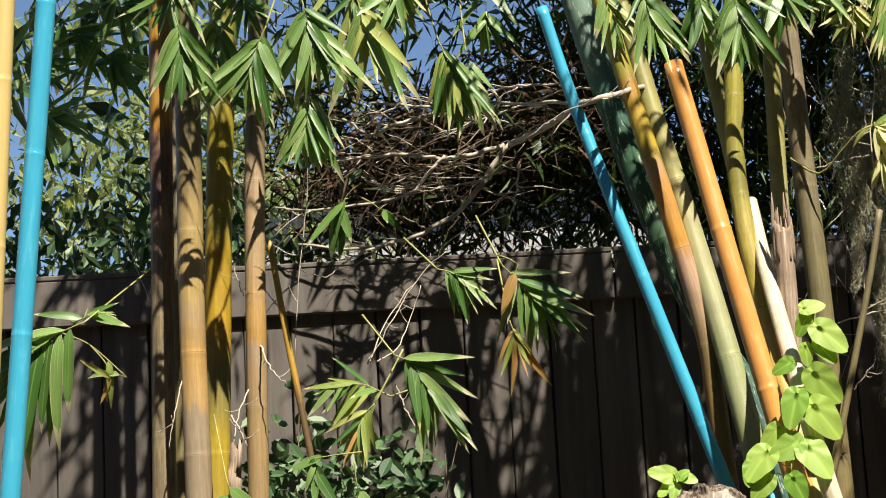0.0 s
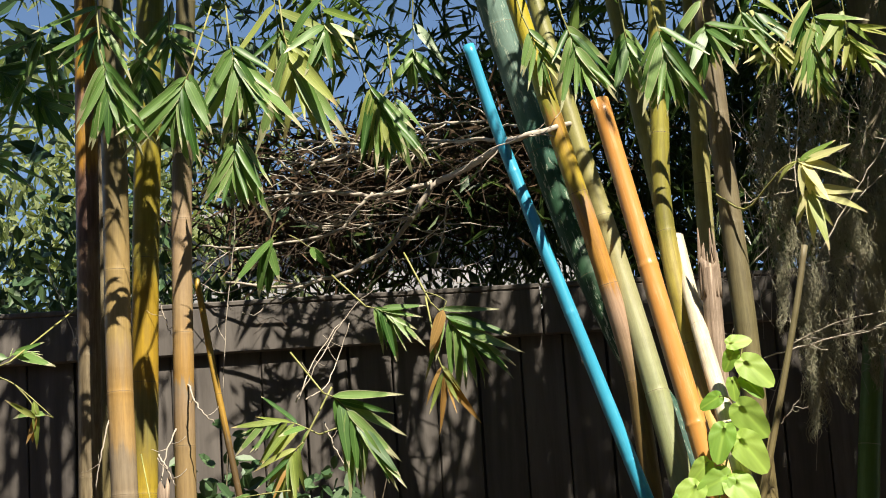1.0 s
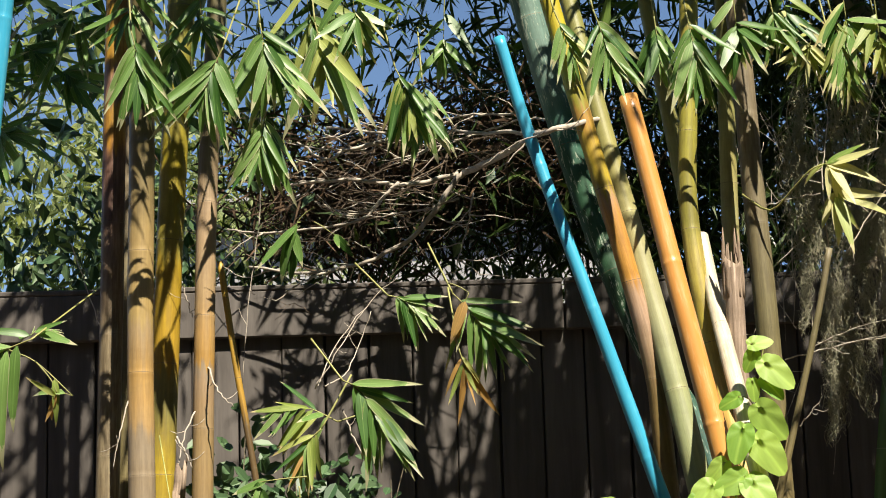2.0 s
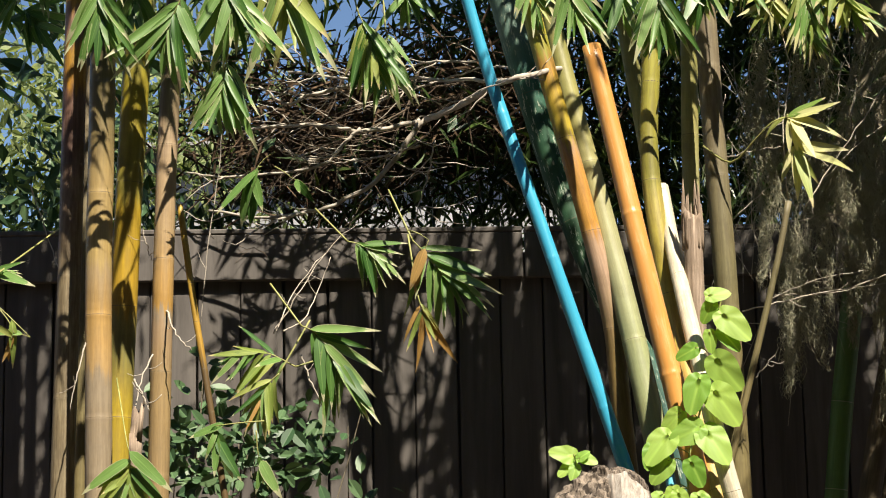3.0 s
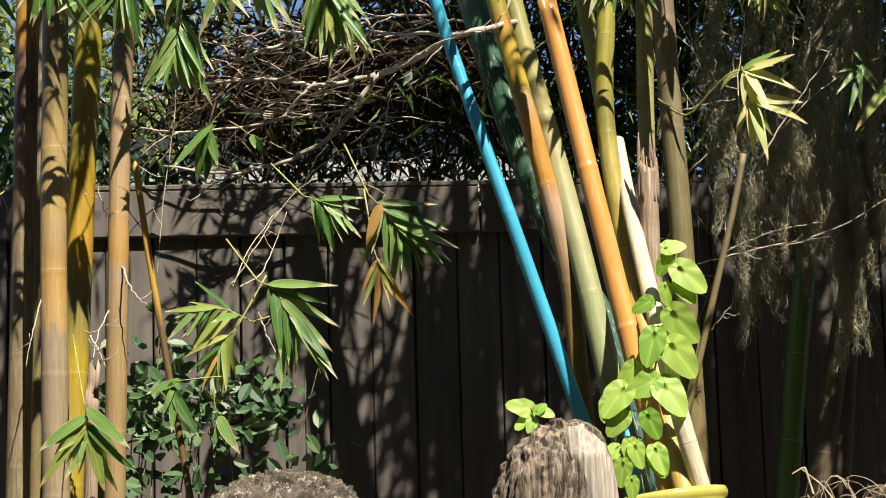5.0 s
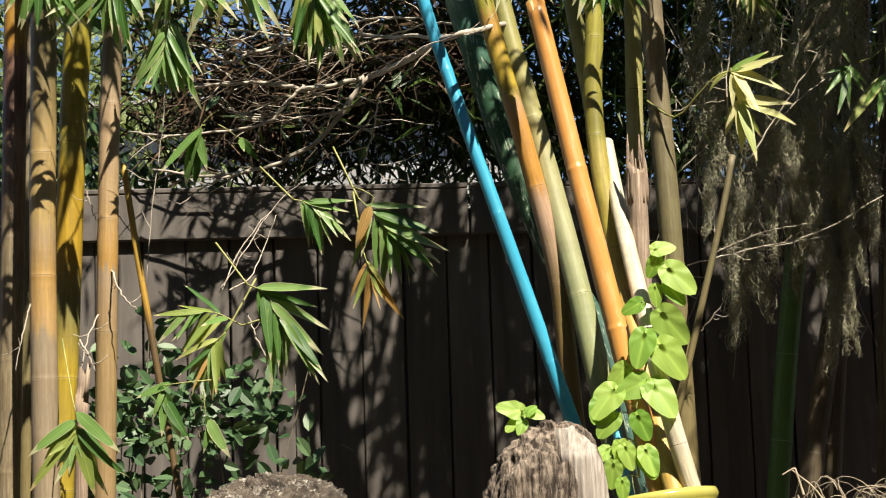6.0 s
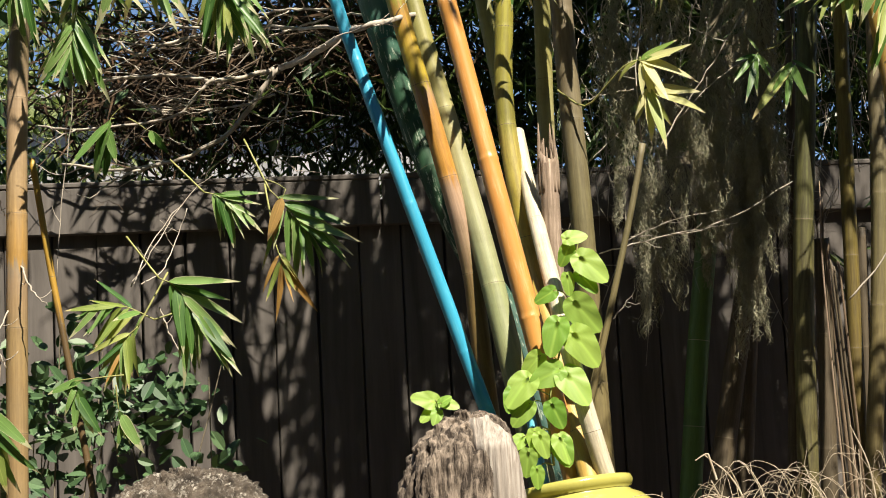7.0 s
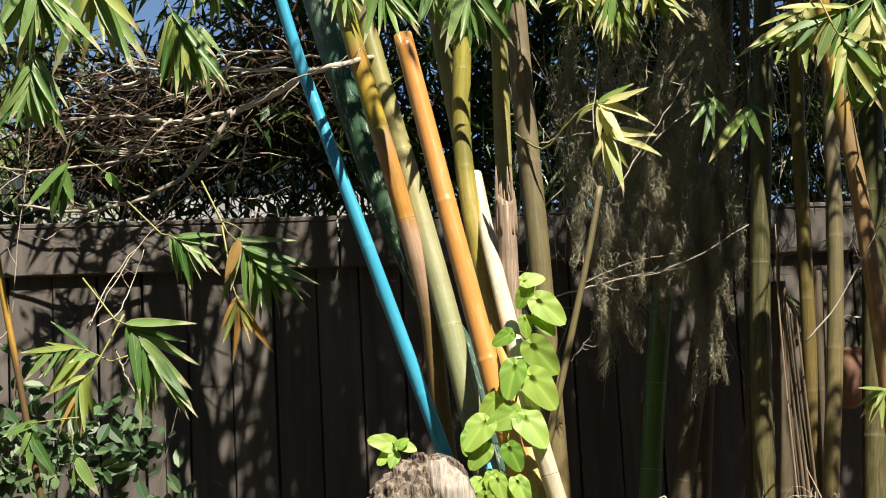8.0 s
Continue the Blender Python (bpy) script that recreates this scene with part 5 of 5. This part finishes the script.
HOUSE_MAT = wood_material("pale_stucco", (0.36, 0.36, 0.37), (0.48, 0.48, 0.49), (3, 3, 3), 0.9, 0.002)
ROOF_MAT = wood_material("grey_shingle", (0.12, 0.115, 0.11), (0.25, 0.24, 0.23), (8, 8, 8), 0.9, 0.004)
house = tagged(new("neighbour_house"), "pale stucco house far behind the fence and trees", "house")
house.location = (-2.9, 15.0, 0)
bm_ob("wall", box_data(-0.9, 2.9, 0, 5, 0, 4.3, 0.01), HOUSE_MAT, house)
roof = bmesh.new()
rv = [roof.verts.new(p) for p in ((-1.2, -0.3, 4.3), (3.2, -0.3, 4.3), (3.2, 5.3, 4.3), (-1.2, 5.3, 4.3), (-1.2, 2.5, 5.0), (3.2, 2.5, 5.0))]
for q in ((0, 1, 5, 4), (2, 3, 4, 5), (0, 4, 3), (1, 2, 5), (3, 2, 1, 0)):
    roof.faces.new([rv[i] for i in q])
bm_ob("roof", roof, ROOF_MAT, house)
thicket("shrub_leaves", "dark glossy broad-leaved shrub behind the fence", "shrub",
        [((-2.3, 7.0, 2.22), (1.2, 0.5, 0.26), 1500, 0.085, 0.45), ((-2.7, 7.6, 3.3), (0.9, 0.6, 0.5), 170, 0.2, 0.3), ((-1.95, 7.4, 2.4), (0.5, 0.5, 0.3), 170, 0.09, 0.45)], SHRUB_LEAF, 11)
thicket("tree_leaves", "sunlit light green tree foliage beyond the fence", "tree",
        [((-3.2, 11.0, 3.35), (1.3, 1.2, 0.7), 3400, 0.095, 0.36), ((-3.3, 11.5, 4.2), (1.3, 1.2, 0.8), 1500, 0.11, 0.36), ((-2.3, 11.0, 3.6), (0.8, 1.0, 0.8), 900, 0.095, 0.36)], TREE_LEAF, 12)
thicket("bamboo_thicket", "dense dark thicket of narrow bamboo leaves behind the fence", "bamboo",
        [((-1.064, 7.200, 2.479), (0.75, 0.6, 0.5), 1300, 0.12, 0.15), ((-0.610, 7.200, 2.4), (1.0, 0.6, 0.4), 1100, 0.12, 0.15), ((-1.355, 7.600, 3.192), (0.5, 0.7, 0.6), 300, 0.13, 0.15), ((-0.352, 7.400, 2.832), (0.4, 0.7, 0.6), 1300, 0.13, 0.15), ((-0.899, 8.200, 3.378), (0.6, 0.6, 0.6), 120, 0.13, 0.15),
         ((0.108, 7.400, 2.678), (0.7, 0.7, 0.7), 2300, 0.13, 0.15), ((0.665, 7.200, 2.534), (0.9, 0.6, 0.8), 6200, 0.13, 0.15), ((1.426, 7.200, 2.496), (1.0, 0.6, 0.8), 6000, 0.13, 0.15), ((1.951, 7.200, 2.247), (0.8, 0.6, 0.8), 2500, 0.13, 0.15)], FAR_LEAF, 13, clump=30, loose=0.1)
thicket("low_shrub_leaves", "glossy dark green oval-leaved shrub growing against the fence", "shrub",
        [((-0.979, 5.550, 1.225), (0.22, 0.12, 0.12), 90, 0.062, 0.5), ((-0.853, 5.500, 1.247), (0.14, 0.1, 0.12), 60, 0.062, 0.5), ((-1.109, 5.600, 1.352), (0.1, 0.1, 0.16), 50, 0.062, 0.5), ((-0.892, 5.500, 1.141), (0.16, 0.1, 0.2), 70, 0.062, 0.5), ((-1.138, 5.500, 1.118), (0.14, 0.1, 0.2), 60, 0.062, 0.5), ((-1.172, 5.400, 1.170), (0.12, 0.1, 0.2), 80, 0.062, 0.56), ((-0.706, 5.500, 1.087), (0.04, 0.05, 0.04), 14, 0.062, 0.56)], SHRUB_LEAF, 14, make=oval_cloud)
shrub_stems = Bag()
rng = random.Random(31)
for k in range(16):
    x = rng.uniform(-1.35, -0.75)
    p = Vector((x, rng.uniform(5.5, 5.65), 0.0))
    line = spline([p, p + Vector((rng.uniform(-0.06, 0.06), 0, 0.7)), p + Vector((rng.uniform(-0.12, 0.12), -0.03, rng.uniform(1.2, 1.55)))], 10)
    shrub_stems.add(tube_data(line, [0.005 - 0.00035 * i for i in range(11)], 5, caps=False))
tagged(shrub_stems.make("shrub_stems", BARK_MAT), "thin brown shrub stems against the fence", "shrub", kind="stuff")
# leaf clouds added above the view, set sunward to shade fence and culms
thicket("bamboo_crown", "overhead bamboo leaf clouds added above the view to shade the fence and culms", "bamboo",
        [((-1.32, 4.7, 2.95), (0.3, 0.1, 0.2), 60, 0.17, 0.15), ((-0.5, 5.4, 2.98), (0.5, 0.12, 0.26), 120, 0.15, 0.16), ((-1.2, 4.98, 3.65), (0.35, 0.2, 0.3), 450, 0.17, 0.16),
         ((-0.4, 4.98, 3.6), (0.4, 0.2, 0.35), 100, 0.17, 0.16), ((-0.91, 4.5, 3.5), (0.25, 0.15, 0.22), 120, 0.17, 0.16),
         ((0.6, 4.98, 3.45), (0.6, 0.25, 0.6), 1500, 0.18, 0.16), ((1.45, 4.98, 3.45), (0.6, 0.25, 0.6), 1950, 0.18, 0.16), 
         ((0.65, 4.0, 3.3), (0.5, 0.2, 0.5), 45, 0.17, 0.16), ((2.4, 5.2, 3.5), (0.6, 0.4, 0.6), 700, 0.18, 0.16), ((1.86, 4.2, 2.9), (0.22, 0.12, 0.3), 200, 0.17, 0.16),
         ((1.45, 4.75, 3.1), (0.35, 0.12, 0.3), 330, 0.17, 0.16), ((0.36, 4.6, 3.2), (0.3, 0.08, 0.4), 60, 0.17, 0.16), ((1.29, 4.47, 3.08), (0.16, 0.08, 0.12), 55, 0.17, 0.16)], CROWN_LEAF, 15, loose=0.075, clump=30)
# more leaves added out of view so that the thicket stays dark
thicket("bamboo_crown", "high unseen bamboo leaf clouds added to shade the thicket behind the fence", "bamboo",
        [((-1.9, 6.3, 4.1), (1.0, 0.8, 0.7), 2200, 0.19, 0.17), ((-0.6, 6.4, 4.2), (1.4, 0.8, 0.8), 3600, 0.19, 0.17), ((0.6, 6.4, 4.2), (1.4, 0.8, 0.8), 4200, 0.19, 0.17), ((1.9, 6.4, 4.2), (1.4, 0.8, 0.8), 4000, 0.19, 0.17), ((0.4, 7.4, 5.0), (2.2, 0.8, 0.5), 3500, 0.2, 0.18)], CROWN_LEAF, 16)

# ---- hanging moss ----
moss, rng = Bag(), random.Random(7)


def moss_lock(top, length, width, strands):
    """A hanging lock: curly strands round one swaying line, frayed to a thin end."""
    sway, bend = rng.gauss(0, 0.03), rng.uniform(0, 6.3)
    for k in range(strands):
        own = length * (1 - 0.75 * rng.random() ** 1.5)
        off = Vector((rng.gauss(0, width), rng.gauss(0, width), 0))
        turn, lean, line = rng.uniform(0, 6.3), rng.choice((-1, 1)), []
        start = rng.uniform(0, 0.35) * length
        for i in range(max(3, int(own / 0.009))):
            down = start + i * 0.009
            u = min(1.0, down / length)
            if u >= 1:
                break
            turn += lean * rng.uniform(0.4, 1.5)
            if rng.random() < 0.25:
                lean = -lean
            curl = Vector((math.cos(turn) * 0.009, math.sin(turn * 0.8) * 0.008, math.sin(turn) * 0.008))
            q = top + Vector((sway * u * u + 0.012 * math.sin(bend + 4 * u), 0, -down)) + off * (1 - 0.65 * u) + curl
            line.append(q)
            if rng.random() < 0.35:
                d = Vector((rng.gauss(0, 1), rng.gauss(0, 0.6), rng.gauss(-0.3, 0.6))).normalized() * rng.uniform(0.01, 0.024)
                moss.add(([q, q + Vector((0.0012, 0, 0.0009)), q + d], [(0, 1, 2)], [(0, 0), (1, 0), (0, 1)]))
        if len(line) > 2:
            moss.add(tube_data(line, [0.0008] * len(line), 3, caps=False))


# (span of x), (span of the upper ends), (span of lengths), locks, strands in each
for x0, x1, z0, z1, l0, l1, locks, strands in (
        (0.74, 0.99, 1.95, 2.1, 0.3, 0.5, 34, 26), (0.84, 0.94, 1.72, 1.95, 0.3, 0.5, 12, 26), (0.868, 0.892, 1.7, 1.76, 0.34, 0.44, 4, 24),
        (0.57, 0.69, 1.78, 1.92, 0.22, 0.42, 11, 22), (0.575, 0.61, 1.74, 1.82, 0.34, 0.42, 4, 20), (0.72, 0.82, 1.72, 1.86, 0.12, 0.25, 7, 16),
        (0.50, 0.76, 2.05, 2.5, 0.25, 0.5, 36, 18), (0.8, 1.0, 2.2, 2.5, 0.25, 0.45, 18, 18)):
    for k in range(locks):
        moss_lock(Vector((rng.uniform(x0, x1), rng.uniform(5.45, 5.62), rng.uniform(z0, z1))), rng.uniform(l0, l1), rng.uniform(0.008, 0.018), strands)
tagged(moss.make("spanish_moss", MOSS_MAT), "grey-green hanging curtain of stringy moss", "moss", kind="stuff")

trunk_line = spline([(0.66, 6.75, -0.05), (0.69, 6.75, 1.5), (1.021, 6.750, 2.409), (1.061, 6.750, 3.044), (0.7, 6.8, 5.0)], 24)
tr = thing("tree", trunk_line[0], "dark mossy tree trunk behind the fence", "tree")
v, f, uv = tube_data(trunk_line, [0.13 - 0.002 * i for i in range(25)], 20)
adopt(tr, mesh_ob("trunk", v, f, BARK_MAT, uvs=uv))
for k, (dx, dz) in enumerate(((-0.55, 0.9), (0.6, 0.8), (-0.35, 1.1))):
    q = trunk_line[17 + 2 * k]
    v, f, uv = tube_data(spline([q, q + Vector((dx * 0.5, 0.15, dz * 0.35)), q + Vector((dx, 0.25, dz))], 10), [0.05 - 0.004 * i for i in range(11)], 10)
    adopt(tr, mesh_ob("limb", v, f, BARK_MAT, uvs=uv))


# ---- dry bits ----
def dry_twig(points, r0, r1, label="thin dry grey bamboo twig"):
    root = thing("dry_twig", points[0], label, "twig", "dry twigs")
    b = branch(points, r0, r1, 14, 6, 0.003)
    adopt(root, mesh_ob("stalk", b[0], b[1], TWIG_MAT, uvs=b[2]))
    for k in range(2):
        i = random.randint(4, 11)
        line = spline(points, 14)
        d = Vector((random.uniform(-0.06, 0.06), random.uniform(-0.02, 0.02), random.uniform(-0.03, 0.06)))
        t = branch([line[i], line[i] + d * 0.6, line[i] + d + Vector((0, 0, 0.01))], r1, r1 * 0.5, 4, 5, 0.001)
        adopt(root, mesh_ob("side_twig", t[0], t[1], TWIG_MAT, uvs=t[2]))


for pts, r0, r1 in (
        ([(0.425, 5.200, 1.554), (0.574, 5.200, 1.588), (0.763, 5.200, 1.623), (0.966, 5.200, 1.726)], 0.002, 0.0012),
        ([(0.523, 5.300, 1.611), (0.649, 5.300, 1.612), (0.825, 5.300, 1.635)], 0.0016, 0.001),
        ([(1.031, 4.900, 1.362), (1.120, 4.900, 1.454), (1.213, 4.900, 1.597), (1.323, 4.900, 1.756)], 0.0026, 0.0015),
        ([(0.595, 5.100, 1.817), (0.680, 5.100, 1.938), (0.766, 5.100, 2.060), (0.853, 5.100, 2.183)], 0.0022, 0.0012),
        ([(1.030, 5.800, 2.236), (0.875, 5.400, 2.111), (0.759, 5.200, 2.004), (0.659, 5.200, 1.913)], 0.0016, 0.001),
        ([(0.545, 5.050, 1.825), (0.543, 5.050, 2.027), (0.568, 5.050, 2.183), (0.546, 5.050, 2.311)], 0.0018, 0.001),
        ([(0.392, 5.300, 1.802), (0.459, 5.300, 1.863), (0.535, 5.300, 1.924)], 0.0015, 0.001),
        ([(-1.037, 5.400, 2.159), (-1.051, 5.400, 2.008), (-1.075, 5.400, 1.842), (-1.099, 5.400, 1.563)], 0.0016, 0.0012),
        ([(-1.168, 5.100, 1.471), (-1.190, 5.050, 1.391), (-1.194, 5.000, 1.296)], 0.0022, 0.0014),
        ([(-1.194, 5.000, 1.394), (-1.172, 5.000, 1.352), (-1.153, 5.000, 1.309)], 0.003, 0.0018),
        ([(-1.144, 5.140, 1.606), (-1.114, 5.080, 1.551), (-1.085, 5.050, 1.506), (-1.052, 5.050, 1.473)], 0.003, 0.0014),
        ([(-1.224, 5.200, 1.836), (-1.210, 5.200, 1.787), (-1.195, 5.200, 1.744)], 0.0022, 0.001),
        ([(-1.662, 5.600, 2.061), (-1.620, 5.600, 1.935), (-1.568, 5.600, 1.783)], 0.002, 0.001),
        ([(-1.337, 5.060, 1.532), (-1.356, 5.030, 1.415), (-1.374, 5.030, 1.317)], 0.0025, 0.001),
        ([(-0.824, 5.060, 1.520), (-0.786, 5.200, 1.660), (-0.698, 5.300, 1.797), (-0.631, 5.300, 1.849)], 0.0016, 0.001),
        ([(-0.835, 5.080, 1.515), (-0.772, 5.100, 1.621), (-0.710, 5.200, 1.750)], 0.002, 0.001),
        ([(-0.798, 5.020, 1.513), (-0.760, 5.100, 1.551), (-0.732, 5.200, 1.640), (-0.695, 5.200, 1.740)], 0.002, 0.001),
        ([(-0.764, 5.100, 1.459), (-0.737, 5.100, 1.381), (-0.695, 5.100, 1.303)], 0.0026, 0.0014),
        ([(0.365, 5.300, 2.009), (0.420, 5.300, 2.005), (0.475, 5.300, 2.021), (0.560, 5.300, 2.030)], 0.0018, 0.001),
        ([(0.511, 5.300, 1.600), (0.650, 5.300, 1.652), (0.778, 5.300, 1.673)], 0.0018, 0.001),
        ([(0.595, 5.530, 1.857), (0.678, 5.500, 1.863), (0.763, 5.440, 1.864)], 0.0016, 0.001),
        ([(0.570, 5.400, 2.288), (0.572, 5.400, 2.200), (0.568, 5.400, 2.119)], 0.0022, 0.0014),
        ([(0.397, 5.450, 2.241), (0.405, 5.450, 2.100), (0.380, 5.450, 1.950)], 0.003, 0.002),
        ([(0.748, 5.350, 2.279), (0.727, 5.350, 2.167), (0.690, 5.350, 2.080)], 0.0018, 0.001),
        ([(0.435, 5.000, 1.354), (0.466, 5.000, 1.389), (0.486, 5.000, 1.411)], 0.002, 0.001)):
    dry_twig(pts, r0, r1)

stalks, rng = Bag(), random.Random(77)
for k in range(150):
    # upright dead stalks and side shoots between the culms
    p = Vector((rng.uniform(0.4, 1.5), rng.uniform(5.6, 6.1), rng.uniform(1.75, 2.3)))
    d = Vector((rng.gauss(0, 0.28), rng.gauss(0, 0.15), rng.choice((1, 1, -1)))).normalized() * rng.uniform(0.15, 0.55)
    way = spline([p, p + d * 0.5 + Vector((rng.gauss(0, 0.015), 0, 0)), p + d + Vector((rng.gauss(0, 0.05), 0, 0))], 7)
    r = rng.choice((0.0008, 0.001, 0.0014, 0.002))
    stalks.add(tube_data(way, [r * (1.2 - 0.1 * i) for i in range(8)], 5, caps=False))
    for j in range(3):
        q = way[rng.randint(2, 6)]
        e = Vector((rng.gauss(0, 1), rng.gauss(0, 0.5), rng.gauss(0.2, 0.7))).normalized() * rng.uniform(0.03, 0.12)
        stalks.add(tube_data([q, q + e * 0.5 + Vector((0, 0, 0.004)), q + e], [r * 0.7, r * 0.6, r * 0.3], 4, caps=False))
tagged(stalks.make("dry_stalks", TWIG_MAT), "thin dry grey bamboo side shoots among the shaded culms", "twigs", kind="stuff")

culm("bamboo_stake", [(-1.191, 5.000, 1.147), (-1.190, 5.000, 1.221), (-1.184, 5.000, 1.310)], px(28, 5.0), px(22, 5.0), C_DEAD, "short broken grey bamboo stake at the foot of the culms", 0.4, 0.2, cap_ragged=0.05)

# ---- dry grass at the pot ----
# ---- pot shape standing for a rounded brown patch by the fence, on an added wire ----
CLAY_MAT = wood_material("terracotta", (0.2, 0.1, 0.065), (0.34, 0.18, 0.12), (12, 12, 12), 0.85, 0.002)
clay = thing("brown_pot_shape", (1.45, 6.26, 1.28), "rounded brown pot shape before the fence behind the culms", "pot")
v, f, uv = lathe([(0.012, 0.0), (0.045, 0.012), (0.068, 0.05), (0.074, 0.1), (0.066, 0.15), (0.058, 0.175), (0.064, 0.182), (0.066, 0.195), (0.056, 0.196), (0.054, 0.17), (0.06, 0.1), (0.03, 0.03)], 28)
mesh_ob("body", v, f, CLAY_MAT, clay, uvs=uv)
v, f, uv = tube_data(spline([(0.0, 0.0, 0.19), (0.005, 0.02, 0.45), (0.0, 0.08, 0.705)], 8), [0.0018] * 9, 6)
mesh_ob("wire", v, f, NODE_MAT, clay, "thin hanging wire", uvs=uv)

GRASS_MAT = wood_material("dry_grass", (0.36, 0.28, 0.2), (0.7, 0.6, 0.46), (40, 40, 40), 0.8, 0.001)
grass, rng = Bag(), random.Random(21)
foot = Vector((0.773, 4.400, 0.774))
for k in range(95):
    # arching blades that bend over and droop
    p = foot + Vector((rng.gauss(0.13, 0.16), rng.uniform(-0.1, 0.14), -0.1))
    a = rng.uniform(0.0, 1.0) ** 0.6 * rng.choice((-1, -1, 1))
    r, h = rng.uniform(0.1, 0.36), rng.uniform(0.1, 0.31)
    side = rng.uniform(-0.12, 0.12)
    line = spline([p, p + Vector((a * r * 0.25, side * 0.3, h * 0.75)), p + Vector((a * r * 0.65, side * 0.7, h * rng.uniform(0.85, 1.0))), p + Vector((a * r, side, h * rng.uniform(0.35, 0.85)))], 14)
    w = rng.uniform(0.0007, 0.0015)
    grass.add(tube_data(line, [w * (1.1 - 0.06 * i) for i in range(15)], 4, caps=False))
    for j in range(rng.randint(0, 3)):
        q = line[rng.randint(5, 13)]
        d = Vector((rng.gauss(0, 1), rng.gauss(0, 0.6), rng.gauss(0.3, 0.8))).normalized() * rng.uniform(0.01, 0.05)
        grass.add(tube_data([q, q + d], [w * 0.7, w * 0.4], 4, caps=False))
for k in range(30):
    # stiff broken stalks in a knot
    p = Vector((0.688, 4.400, 0.847)) + Vector((rng.gauss(0, 0.07), rng.gauss(0, 0.03), rng.gauss(-0.04, 0.025)))
    d = Vector((rng.gauss(0, 1), rng.gauss(0, 0.6), abs(rng.gauss(0, 0.8)))).normalized() * rng.uniform(0.03, 0.11)
    grass.add(tube_data(spline([p, p + d * 0.6 + Vector((0, 0, 0.008)), p + d], 4), [0.0022, 0.002, 0.0018, 0.0015, 0.0012], 5, caps=False))
for k in range(40):
    # matted curls low down
    p = Vector((0.685, 4.400, 0.803)) + Vector((rng.gauss(0, 0.09), rng.gauss(0, 0.04), rng.gauss(-0.03, 0.03)))
    turn, line = rng.uniform(0, 6.3), [p]
    bend = rng.choice((-1, 1)) * rng.uniform(0.15, 0.5)
    for i in range(10):
        turn += bend
        line.append(line[-1] + Vector((math.cos(turn), rng.uniform(-0.4, 0.4), math.sin(turn))) * 0.012)
    grass.add(tube_data(line, [0.0016 - 0.0001 * i for i in range(11)], 4, caps=False))
for (p, q) in (((0.568, 4.400, 0.973), (0.662, 4.400, 0.842)), ((0.548, 4.400, 0.961), (0.580, 4.400, 0.964)), ((0.904, 4.400, 1.023), (0.954, 4.400, 0.817))):
    p, q = Vector(p), Vector(q)
    grass.add(tube_data(spline([p, p.lerp(q, 0.5) + Vector((0.01, 0, 0.012)), q, q + (q - p) * 0.4 + Vector((0, 0, -0.05))], 12), [0.0016 + 0.00012 * i for i in range(13)], 5, caps=False))
for k in range(12):
    p = Vector((0.684, 4.400, 0.778)) + Vector((rng.gauss(0, 0.08), rng.gauss(0, 0.03), -0.35))
    grass.add(tube_data([p, p + Vector((rng.gauss(0, 0.02), 0, 0.36))], [0.002, 0.0015], 4, caps=False))
tagged(grass.make("dry_grass", GRASS_MAT), "arching tuft of dry pale grass beside the pot", "grass", kind="stuff")
